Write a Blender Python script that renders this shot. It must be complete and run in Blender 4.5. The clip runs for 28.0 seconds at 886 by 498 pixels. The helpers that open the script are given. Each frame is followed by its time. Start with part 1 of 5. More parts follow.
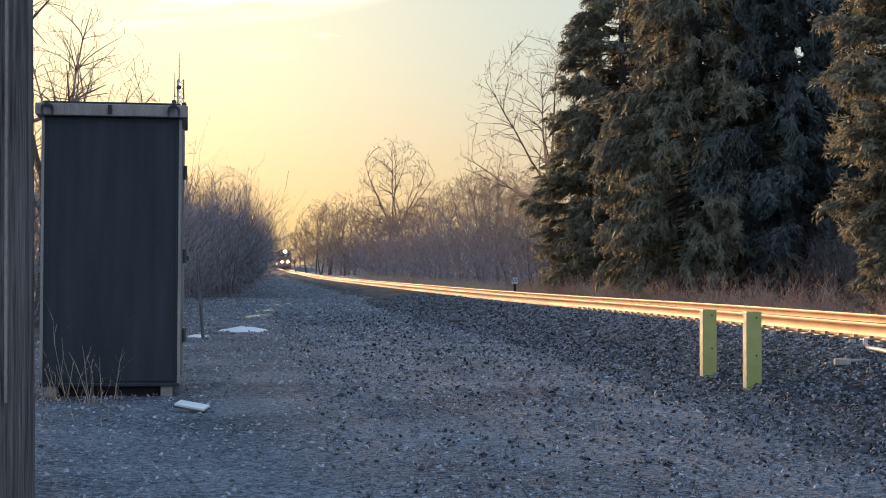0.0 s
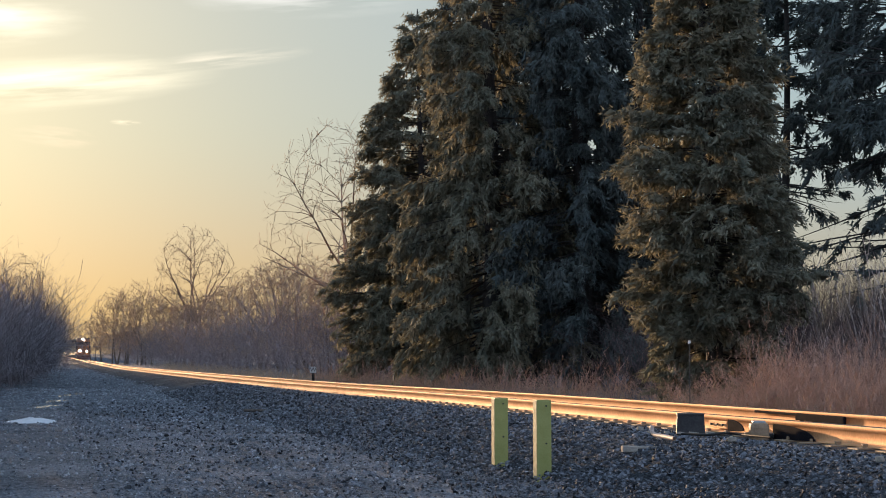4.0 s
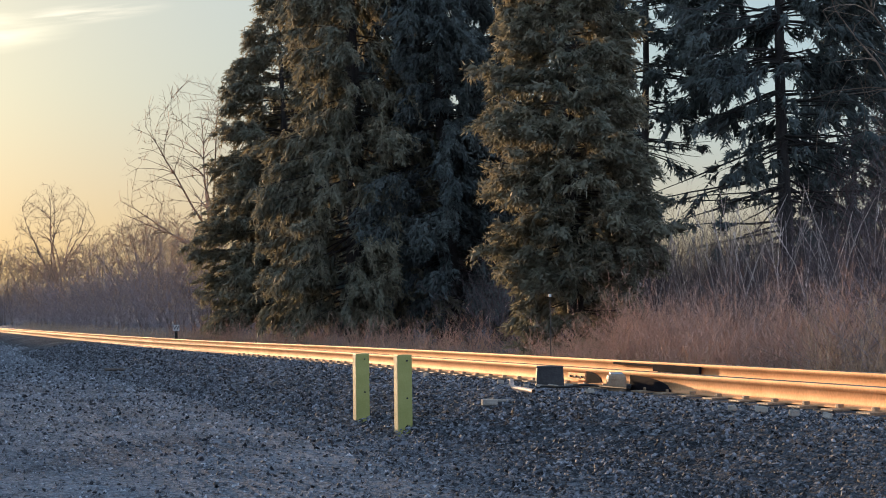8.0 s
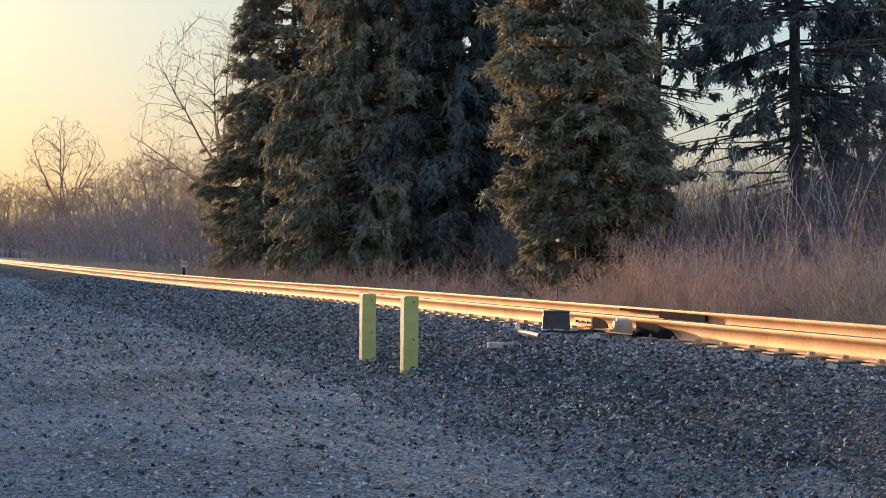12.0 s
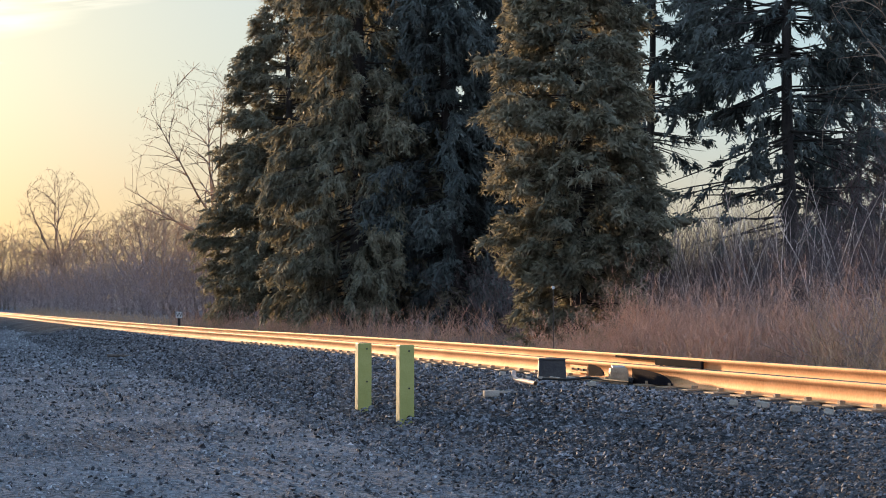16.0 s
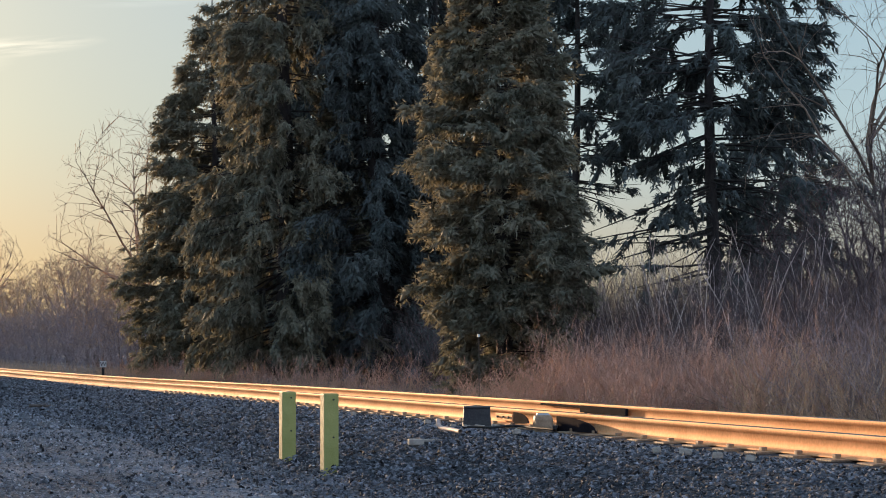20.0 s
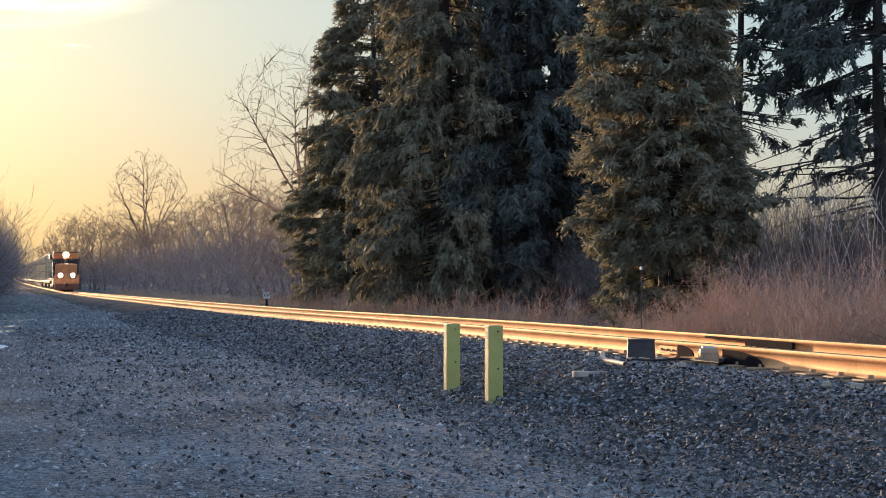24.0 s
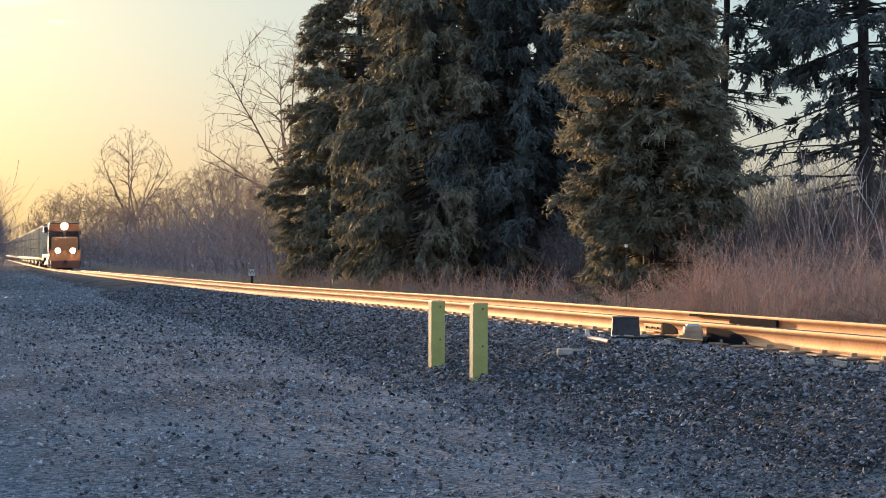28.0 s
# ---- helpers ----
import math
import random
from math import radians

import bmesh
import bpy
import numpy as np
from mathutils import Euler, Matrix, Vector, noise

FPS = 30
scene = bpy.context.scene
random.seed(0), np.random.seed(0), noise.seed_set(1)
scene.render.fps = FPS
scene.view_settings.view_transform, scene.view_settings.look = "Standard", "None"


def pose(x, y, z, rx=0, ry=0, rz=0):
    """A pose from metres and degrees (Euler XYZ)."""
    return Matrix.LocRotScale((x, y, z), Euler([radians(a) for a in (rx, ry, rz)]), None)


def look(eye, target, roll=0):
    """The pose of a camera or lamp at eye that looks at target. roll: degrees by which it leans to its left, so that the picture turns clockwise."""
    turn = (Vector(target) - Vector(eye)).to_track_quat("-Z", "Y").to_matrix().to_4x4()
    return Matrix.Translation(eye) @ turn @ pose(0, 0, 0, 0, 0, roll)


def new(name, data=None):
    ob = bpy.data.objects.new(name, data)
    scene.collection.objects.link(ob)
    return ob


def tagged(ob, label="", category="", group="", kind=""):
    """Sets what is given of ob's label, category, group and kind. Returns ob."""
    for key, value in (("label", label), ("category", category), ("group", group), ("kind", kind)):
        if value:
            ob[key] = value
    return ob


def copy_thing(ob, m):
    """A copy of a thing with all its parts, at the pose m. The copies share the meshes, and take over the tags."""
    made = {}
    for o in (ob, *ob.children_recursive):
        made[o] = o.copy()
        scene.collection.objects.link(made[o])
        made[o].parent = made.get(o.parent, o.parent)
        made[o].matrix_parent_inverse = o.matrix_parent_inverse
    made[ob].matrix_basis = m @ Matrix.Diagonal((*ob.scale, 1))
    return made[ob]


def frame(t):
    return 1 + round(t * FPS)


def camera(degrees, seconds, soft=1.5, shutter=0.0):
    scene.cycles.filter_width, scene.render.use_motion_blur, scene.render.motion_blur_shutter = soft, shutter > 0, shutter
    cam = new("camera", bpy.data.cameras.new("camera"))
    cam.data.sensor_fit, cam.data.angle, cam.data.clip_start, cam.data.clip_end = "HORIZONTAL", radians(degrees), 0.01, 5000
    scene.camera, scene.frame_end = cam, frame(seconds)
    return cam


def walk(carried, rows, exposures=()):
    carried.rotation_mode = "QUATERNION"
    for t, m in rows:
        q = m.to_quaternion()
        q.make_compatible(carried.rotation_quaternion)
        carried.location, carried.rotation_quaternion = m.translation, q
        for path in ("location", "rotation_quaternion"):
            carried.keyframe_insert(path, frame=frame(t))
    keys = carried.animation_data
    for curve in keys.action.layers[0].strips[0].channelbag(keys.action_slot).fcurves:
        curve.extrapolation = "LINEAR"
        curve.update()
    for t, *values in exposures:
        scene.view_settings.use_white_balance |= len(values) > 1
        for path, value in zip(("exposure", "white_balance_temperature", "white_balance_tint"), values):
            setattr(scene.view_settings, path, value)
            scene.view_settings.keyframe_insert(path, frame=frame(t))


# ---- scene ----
# camera: a hand-held telephoto pan from one standing place
EYE = 1.5
cam = camera(29.3, 28.0, soft=1.0)
# seconds, x, y, yaw, pitch, lean
PATH = [
    (0, -0.048, -0.002, 3.97, 0.55, -0.00),
    (0.5, -0.022, -0.000, 1.76, 1.80, -0.15),
    (1, -0.018, -0.000, 1.47, 1.38, -0.36),
    (1.5, -0.023, -0.000, 1.89, 1.32, -0.26),
    (2, 0.000, -0.000, -0.01, 1.77, -0.49),
    (2.5, 0.006, -0.000, -0.51, 2.30, -0.29),
    (3, 0.006, -0.000, -0.52, 3.33, 0.16),
    (3.5, 0.029, -0.001, -2.34, 3.65, -0.12),
    (5.5, 0.040, -0.001, -3.24, 2.70, -0.06),
    (6, 0.047, -0.002, -3.88, 2.49, -0.14),
    (6.5, 0.054, -0.002, -4.43, 2.24, -0.44),
    (7, 0.057, -0.002, -4.68, 1.83, -0.59),
    (7.5, 0.064, -0.003, -5.28, 1.53, -1.02),
    (8, 0.089, -0.006, -7.32, 2.01, -0.80),
    (8.5, 0.076, -0.004, -6.22, 2.50, -0.77),
    (9, 0.060, -0.003, -4.91, 0.69, -0.55),
    (9.5, 0.050, -0.002, -4.08, 0.17, 0.29),
    (10, 0.082, -0.005, -6.77, 2.05, 0.29),
    (10.5, 0.086, -0.005, -7.08, 1.79, 0.46),
    (11, 0.086, -0.005, -7.05, 1.44, 0.40),
    (11.5, 0.083, -0.005, -6.82, 1.01, 0.23),
    (12, 0.086, -0.005, -7.03, 0.06, 0.51),
    (12.5, 0.087, -0.005, -7.11, 0.77, 0.54),
    (13, 0.088, -0.006, -7.22, 1.01, 0.34),
    (13.5, 0.091, -0.006, -7.44, 1.43, 0.37),
    (15.5, 0.087, -0.005, -7.11, 1.67, 0.35),
    (16, 0.088, -0.005, -7.19, 1.70, 0.00),
    (16.5, 0.087, -0.005, -7.17, 2.03, -0.11),
    (17, 0.093, -0.006, -7.66, 2.02, -0.23),
    (17.5, 0.097, -0.007, -7.98, 2.40, -0.19),
    (18, 0.102, -0.007, -8.36, 2.51, -0.07),
    (18.5, 0.104, -0.008, -8.54, 2.62, 0.01),
    (19, 0.104, -0.008, -8.57, 2.76, 0.10),
    (19.5, 0.107, -0.008, -8.76, 2.94, -0.03),
    (20, 0.117, -0.010, -9.65, 3.32, -0.19),
    (20.5, 0.131, -0.012, -10.77, 3.55, 0.02),
    (21, 0.118, -0.010, -9.70, 3.06, 0.15),
    (21.5, 0.119, -0.010, -9.78, 2.98, 0.06),
    (22, 0.116, -0.010, -9.52, 2.67, 0.11),
    (22.5, 0.069, -0.003, -5.69, 2.09, -0.04),
    (24.5, 0.047, -0.002, -3.89, 0.97, -0.17),
    (25, 0.040, -0.001, -3.30, 1.19, -0.38),
    (25.5, 0.043, -0.001, -3.55, 1.38, -0.51),
    (26, 0.042, -0.001, -3.45, 1.19, -0.29),
    (26.5, 0.040, -0.001, -3.31, 0.85, -0.34),
    (27, 0.045, -0.001, -3.68, 0.48, -0.25),
    (27.5, 0.055, -0.002, -4.48, 0.45, -0.40),
    (28, 0.059, -0.002, -4.80, 0.28, 0.08),
]
walk(cam, [(t, pose(x, y, EYE) @ pose(0, 0, 0, 0, 0, yaw) @ pose(0, 0, 0, 90 + pitch) @ pose(0, 0, 0, 0, 0, lean)) for t, x, y, yaw, pitch, lean in PATH],
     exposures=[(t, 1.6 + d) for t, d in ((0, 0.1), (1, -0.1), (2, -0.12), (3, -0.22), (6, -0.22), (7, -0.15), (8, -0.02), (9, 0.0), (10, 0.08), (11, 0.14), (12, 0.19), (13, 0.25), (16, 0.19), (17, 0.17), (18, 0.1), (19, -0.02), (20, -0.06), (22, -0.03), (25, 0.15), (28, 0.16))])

# ---- light ----
SUN_AZ, SUN_EL = 19.0, 4.8      # degrees to the left of +y, degrees up
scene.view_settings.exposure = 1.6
world = bpy.data.worlds.new("evening_sky")
scene.world = world
world.use_nodes = True
wt = world.node_tree
sky = wt.nodes.new("ShaderNodeTexSky")
sky.sky_type, sky.sun_disc = "NISHITA", False
sky.sun_elevation, sky.sun_rotation = radians(SUN_EL), radians(-SUN_AZ)
sky.dust_density, sky.air_density, sky.ozone_density = 2.0, 1.0, 2.5
# thin high haze evens the sky out
even = wt.nodes.new("ShaderNodeGamma")
even.inputs[1].default_value = 0.27
wt.links.new(sky.outputs[0], even.inputs[0])
tone = wt.nodes.new("ShaderNodeHueSaturation")
tone.inputs["Saturation"].default_value = 2.5
wt.links.new(even.outputs[0], tone.inputs["Color"])
veil = wt.nodes.new("ShaderNodeMix")
veil.data_type, veil.blend_type = "RGBA", "MULTIPLY"
veil.inputs[0].default_value = 1.0
veil.inputs[7].default_value = (0.61, 0.61, 0.60, 1)
wt.links.new(tone.outputs[0], veil.inputs[6])
haze = wt.nodes.new("ShaderNodeMix")
haze.data_type, haze.blend_type = "RGBA", "ADD"
haze.inputs[0].default_value = 1.0
haze.inputs[7].default_value = (0.55, 0.73, 0.85, 1)
wt.links.new(veil.outputs[2], haze.inputs[6])
# the glow of thin haze about the sun
where = wt.nodes.new("ShaderNodeTexCoord")
toward = wt.nodes.new("ShaderNodeVectorMath")
toward.operation = "DOT_PRODUCT"
GLOW_AZ, GLOW_EL = radians(16.8), radians(8.6)
toward.inputs[1].default_value = (-math.sin(GLOW_AZ) * math.cos(GLOW_EL), math.cos(GLOW_AZ) * math.cos(GLOW_EL), math.sin(GLOW_EL))
wt.links.new(where.outputs["Generated"], toward.inputs[0])
ahead = wt.nodes.new("ShaderNodeMath")
ahead.operation = "MAXIMUM"
ahead.inputs[1].default_value = 0.0
wt.links.new(toward.outputs["Value"], ahead.inputs[0])
fall = wt.nodes.new("ShaderNodeMath")
fall.operation = "POWER"
fall.inputs[1].default_value = 60.0
wt.links.new(ahead.outputs[0], fall.inputs[0])
# the sky is bluer away from the sun
side = wt.nodes.new("ShaderNodeMapRange")
side.inputs[1].default_value, side.inputs[2].default_value = -0.6, 0.85
wt.links.new(toward.outputs["Value"], side.inputs[0])
blue = wt.nodes.new("ShaderNodeMix")
blue.data_type = "RGBA"
blue.inputs[6].default_value, blue.inputs[7].default_value = (1.12, 1.32, 1.98, 1), (0.33, 0.55, 0.66, 1)
wt.links.new(side.outputs[0], blue.inputs[0])
wt.links.new(blue.outputs[2], haze.inputs[7])
glow = wt.nodes.new("ShaderNodeMix")
glow.data_type, glow.blend_type = "RGBA", "ADD"
glow.inputs[7].default_value = (1.0, 0.74, 0.34, 1)
wt.links.new(fall.outputs[0], glow.inputs[0])
wt.links.new(haze.outputs[2], glow.inputs[6])
# dust low over the land warms the light near the horizon
height = wt.nodes.new("ShaderNodeSeparateXYZ")
wt.links.new(where.outputs["Generated"], height.inputs[0])
low = wt.nodes.new("ShaderNodeMapRange")
low.interpolation_type = "SMOOTHSTEP"
low.inputs[1].default_value, low.inputs[2].default_value, low.inputs[3].default_value, low.inputs[4].default_value = 0.02, 0.14, 1.0, 0.0
wt.links.new(height.outputs[2], low.inputs[0])
dust = wt.nodes.new("ShaderNodeMix")
dust.data_type, dust.blend_type = "RGBA", "MULTIPLY"
dust.inputs[7].default_value = (1.07, 0.90, 0.88, 1)
wt.links.new(low.outputs[0], dust.inputs[0])
wt.links.new(glow.outputs[2], dust.inputs[6])
wt.links.new(dust.outputs[2], wt.nodes["Background"].inputs[0])
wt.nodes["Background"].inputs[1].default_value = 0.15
sun = new("sun", bpy.data.lights.new("sun", "SUN"))
sun.data.energy, sun.data.angle, sun.data.color = 2.5, radians(1.2), (1.0, 0.65, 0.38)
_a, _e = radians(SUN_AZ), radians(SUN_EL)
SUN_DIR = Vector((-math.sin(_a) * math.cos(_e), math.cos(_a) * math.cos(_e), math.sin(_e)))
sun.matrix_world = look(SUN_DIR * 100, (0, 0, 0))


# ---- materials ----
def material(name, dark, light, scale=4.0, rough=0.8, bump=0.3, metal=0.0, fine=60.0, per_piece=0.0, stretch=(1, 1, 1), spec=0.3, glow=0.0, island=False, through_light=0.0):
    """Two scales of noise between two colours, with fine relief; per_piece varies the brightness from object to object."""
    m = bpy.data.materials.new(name)
    m.use_nodes = True
    t, n = m.node_tree, m.node_tree.nodes
    b = n["Principled BSDF"]
    tc, mp = n.new("ShaderNodeTexCoord"), n.new("ShaderNodeMapping")
    mp.inputs["Scale"].default_value = stretch
    t.links.new(tc.outputs["Object"], mp.inputs[0])
    n1, n2 = n.new("ShaderNodeTexNoise"), n.new("ShaderNodeTexNoise")
    n1.inputs["Scale"].default_value, n1.inputs["Detail"].default_value = scale, 6
    n2.inputs["Scale"].default_value, n2.inputs["Detail"].default_value = fine, 4
    for q in (n1, n2):
        t.links.new(mp.outputs[0], q.inputs["Vector"])
    mix = n.new("ShaderNodeMath")
    mix.operation = "MULTIPLY_ADD"
    mix.inputs[1].default_value = 0.55
    half = n.new("ShaderNodeMath")
    half.operation = "MULTIPLY"
    half.inputs[1].default_value = 0.45
    t.links.new(n2.outputs[0], half.inputs[0])
    t.links.new(n1.outputs[0], mix.inputs[0])
    t.links.new(half.outputs[0], mix.inputs[2])
    ramp = n.new("ShaderNodeValToRGB")
    ramp.color_ramp.elements[0].position, ramp.color_ramp.elements[1].position = 0.34, 0.66
    ramp.color_ramp.elements[0].color, ramp.color_ramp.elements[1].color = (*dark, 1), (*light, 1)
    t.links.new(mix.outputs[0], ramp.inputs[0])
    out = ramp.outputs[0]
    if per_piece:
        hsv = n.new("ShaderNodeHueSaturation")
        rng_ = n.new("ShaderNodeMapRange")
        rng_.inputs[3].default_value, rng_.inputs[4].default_value = 1 - per_piece, 1 + per_piece
        if island:
            t.links.new(n.new("ShaderNodeNewGeometry").outputs["Random Per Island"], rng_.inputs[0])
        else:
            t.links.new(n.new("ShaderNodeObjectInfo").outputs["Random"], rng_.inputs[0])
        t.links.new(rng_.outputs[0], hsv.inputs["Value"])
        t.links.new(out, hsv.inputs["Color"])
        out = hsv.outputs[0]
    t.links.new(out, b.inputs["Base Color"])
    b.inputs["Roughness"].default_value, b.inputs["Metallic"].default_value = rough, metal
    b.inputs["Specular IOR Level"].default_value = spec
    if bump:
        bp = n.new("ShaderNodeBump")
        bp.inputs["Strength"].default_value, bp.inputs["Distance"].default_value = bump, 0.02
        t.links.new(n2.outputs[0], bp.inputs["Height"])
        t.links.new(bp.outputs[0], b.inputs["Normal"])
    if through_light:
        tl, mx = n.new("ShaderNodeBsdfTranslucent"), n.new("ShaderNodeMixShader")
        mx.inputs[0].default_value = through_light
        t.links.new(out, tl.inputs[0])
        t.links.new(b.outputs[0], mx.inputs[1])
        t.links.new(tl.outputs[0], mx.inputs[2])
        t.links.new(mx.outputs[0], n["Material Output"].inputs[0])
    if glow:
        b.inputs["Emission Color"].default_value, b.inputs["Emission Strength"].default_value = (*light, 1), glow
    return m


def gravel(name, dark, light, cell, relief, patch=0.5):
    """Close-lying small stones: cells of their own shade and relief, over broad damp and dry patches."""
    m = bpy.data.materials.new(name)
    m.use_nodes = True
    t, n = m.node_tree, m.node_tree.nodes
    b = n["Principled BSDF"]
    tc = n.new("ShaderNodeTexCoord")
    warp = n.new("ShaderNodeTexNoise")
    warp.inputs["Scale"].default_value, warp.inputs["Detail"].default_value = patch, 5
    t.links.new(tc.outputs["Object"], warp.inputs["Vector"])
    shades, heights = [], []
    for k, c in enumerate((cell, cell * 2.3)):
        vo = n.new("ShaderNodeTexVoronoi")
        vo.inputs["Scale"].default_value = c
        t.links.new(tc.outputs["Object"], vo.inputs["Vector"])
        sep = n.new("ShaderNodeSeparateColor")
        t.links.new(vo.outputs["Color"], sep.inputs[0])
        shades.append(sep.outputs[k])
        heights.append(vo.outputs["Distance"])
    mix = n.new("ShaderNodeMix")
    mix.inputs[0].default_value = 0.4
    t.links.new(shades[0], mix.inputs[2])
    t.links.new(shades[1], mix.inputs[3])
    add = n.new("ShaderNodeMath")
    add.operation = "MULTIPLY_ADD"
    add.inputs[1].default_value = 1.1
    off = n.new("ShaderNodeMath")
    off.operation = "SUBTRACT"
    off.inputs[1].default_value = 0.55
    t.links.new(mix.outputs[0], off.inputs[0])
    t.links.new(warp.outputs[0], add.inputs[0])
    t.links.new(off.outputs[0], add.inputs[2])
    ramp = n.new("ShaderNodeValToRGB")
    ramp.color_ramp.elements[0].position, ramp.color_ramp.elements[1].position = 0.12, 0.95
    ramp.color_ramp.elements[0].color, ramp.color_ramp.elements[1].color = (*dark, 1), (*light, 1)
    half = n.new("ShaderNodeMath")
    half.operation = "MULTIPLY_ADD"
    half.inputs[1].default_value, half.inputs[2].default_value = 1.0, 0.0
    t.links.new(add.outputs[0], half.inputs[0])
    t.links.new(half.outputs[0], ramp.inputs[0])
    t.links.new(ramp.outputs[0], b.inputs["Base Color"])
    last = None
    for h, st in zip(heights, (1.0, 0.5)):
        bp = n.new("ShaderNodeBump")
        bp.invert = True
        bp.inputs["Strength"].default_value, bp.inputs["Distance"].default_value = st, relief
        t.links.new(h, bp.inputs["Height"])
        if last:
            t.links.new(last, bp.inputs["Normal"])
        last = bp.outputs[0]
    t.links.new(last, b.inputs["Normal"])
    b.inputs["Roughness"].default_value, b.inputs["Specular IOR Level"].default_value = 0.95, 0.06
    return m


M_ROAD = gravel("grey_gravel", (0.055, 0.061, 0.072), (0.29, 0.31, 0.345), 30, 0.03)
M_BALLAST = gravel("dark_ballast", (0.036, 0.040, 0.047), (0.165, 0.175, 0.195), 26, 0.05)
M_STONE = material("ballast_stone", (0.022, 0.024, 0.029), (0.205, 0.21, 0.23), 18, 0.75, 0.3, per_piece=0.8, island=True, spec=0.3)
M_PEBBLE = material("road_pebble", (0.12, 0.13, 0.145), (0.38, 0.395, 0.42), 8, 0.8, 0.4, per_piece=0.5, island=True)
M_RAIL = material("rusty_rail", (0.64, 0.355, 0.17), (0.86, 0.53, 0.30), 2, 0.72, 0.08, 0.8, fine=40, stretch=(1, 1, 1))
M_RAILTOP = material("polished_rail", (0.5, 0.36, 0.27), (0.68, 0.52, 0.41), 3, 0.24, 0.03, 1.0)
M_TIE = material("creosoted_tie", (0.035, 0.028, 0.024), (0.12, 0.095, 0.075), 5, 0.85, 0.6, per_piece=0.4, spec=0.2)
M_YELLOW = material("yellow_paint", (0.31, 0.315, 0.09), (0.41, 0.40, 0.14), 6, 0.55, 0.25, fine=90)
# paler, warmer yellow: sunlight put into the colour of the posts' left side
M_SUNEDGE = material("sunlit_yellow_edge", (0.34, 0.27, 0.12), (0.62, 0.54, 0.28), 9, 0.7, 0.3, fine=50, stretch=(1, 1, 0.4))
M_DARKSTEEL = material("dark_painted_steel", (0.03, 0.03, 0.032), (0.07, 0.068, 0.066), 5, 0.5, 0.15)
M_SHED = material("shed_dark_paint", (0.009, 0.014, 0.018), (0.029, 0.037, 0.043), 1.6, 0.55, 0.08, stretch=(4, 4, 0.4))
M_SHEDTRIM = material("shed_weathered_trim", (0.16, 0.14, 0.12), (0.34, 0.30, 0.26), 3, 0.7, 0.2, stretch=(4, 4, 0.6))
# weathered grain; its pale end also paints highlight streaks on the pole
M_POLE = material("weathered_pole_wood", (0.016, 0.013, 0.013), (0.26, 0.225, 0.21), 7, 0.9, 0.9, fine=30, stretch=(7, 7, 0.16))
M_WOOD = material("grey_weathered_wood", (0.25, 0.22, 0.18), (0.5, 0.45, 0.38), 5, 0.8, 0.4, stretch=(1, 6, 6))
M_CHIP = material("pale_wood_chips", (0.22, 0.16, 0.1), (0.52, 0.42, 0.29), 6, 0.8, 0.3, per_piece=0.5, island=True)
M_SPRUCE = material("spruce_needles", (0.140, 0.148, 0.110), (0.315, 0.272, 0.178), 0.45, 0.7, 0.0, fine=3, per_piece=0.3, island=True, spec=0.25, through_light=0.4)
# the pines' needles; shaded spruces wear this darker colour too
M_PINESHADE = material("pine_and_shaded_spruce_needles", (0.072, 0.093, 0.090), (0.155, 0.168, 0.148), 0.5, 0.7, 0.0, fine=3, per_piece=0.3, island=True, spec=0.25, through_light=0.35)
M_BARK = material("grey_bark", (0.07, 0.055, 0.045), (0.19, 0.155, 0.125), 4, 0.9, 0.6, stretch=(3, 3, 0.6))
M_DARKBARK = material("dark_conifer_bark", (0.03, 0.026, 0.024), (0.08, 0.07, 0.062), 4, 0.9, 0.6, stretch=(3, 3, 0.6))
M_TWIG = material("bare_twigs", (0.24, 0.17, 0.13), (0.52, 0.39, 0.29), 0.8, 0.85, 0.0, per_piece=0.4, island=True, through_light=0.5)
# twig colour shifted to bluish grey, painting in the haze over far brush
M_BRUSH = material("hazy_brush_twigs", (0.175, 0.155, 0.165), (0.33, 0.285, 0.295), 0.5, 0.9, 0.0, per_piece=0.4, island=True, through_light=0.15)
M_PURPLE = material("purple_brown_brush", (0.095, 0.066, 0.064), (0.19, 0.138, 0.128), 0.5, 0.9, 0.0, per_piece=0.4, island=True)
M_RED = material("red_brown_shrub", (0.38, 0.245, 0.195), (0.62, 0.42, 0.34), 0.7, 0.85, 0.0, per_piece=0.25, island=True, through_light=0.3)
M_STALK = material("pale_stalks", (0.46, 0.35, 0.3), (0.72, 0.58, 0.5), 2, 0.8, 0.0, per_piece=0.4, island=True)
M_GRASS = material("dry_grass", (0.30, 0.215, 0.145), (0.54, 0.40, 0.275), 1.5, 0.85, 0.0, per_piece=0.4, island=True)
M_SNOW = material("old_snow", (0.62, 0.63, 0.66), (0.82, 0.83, 0.85), 5, 0.6, 0.4)
M_ICE = material("puddle_ice", (0.14, 0.14, 0.15), (0.26, 0.26, 0.27), 3, 0.2, 0.1)
M_LOCO = material("orange_loco_paint", (0.46, 0.16, 0.055), (0.60, 0.23, 0.085), 2, 0.5, 0.05)
M_LOCORED = material("dull_red_paint", (0.16, 0.06, 0.035), (0.26, 0.10, 0.06), 2, 0.6, 0.1)
M_LOCODARK = material("black_loco_paint", (0.02, 0.02, 0.02), (0.05, 0.045, 0.04), 2, 0.5, 0.05)
M_CAR = material("freight_car_paint", (0.46, 0.38, 0.25), (0.68, 0.57, 0.39), 1.0, 0.9, 0.1, per_piece=0.4, spec=0.05)
M_GLASSDARK = material("dark_cab_glass", (0.01, 0.01, 0.012), (0.02, 0.02, 0.022), 2, 0.08, 0.0, spec=0.6)
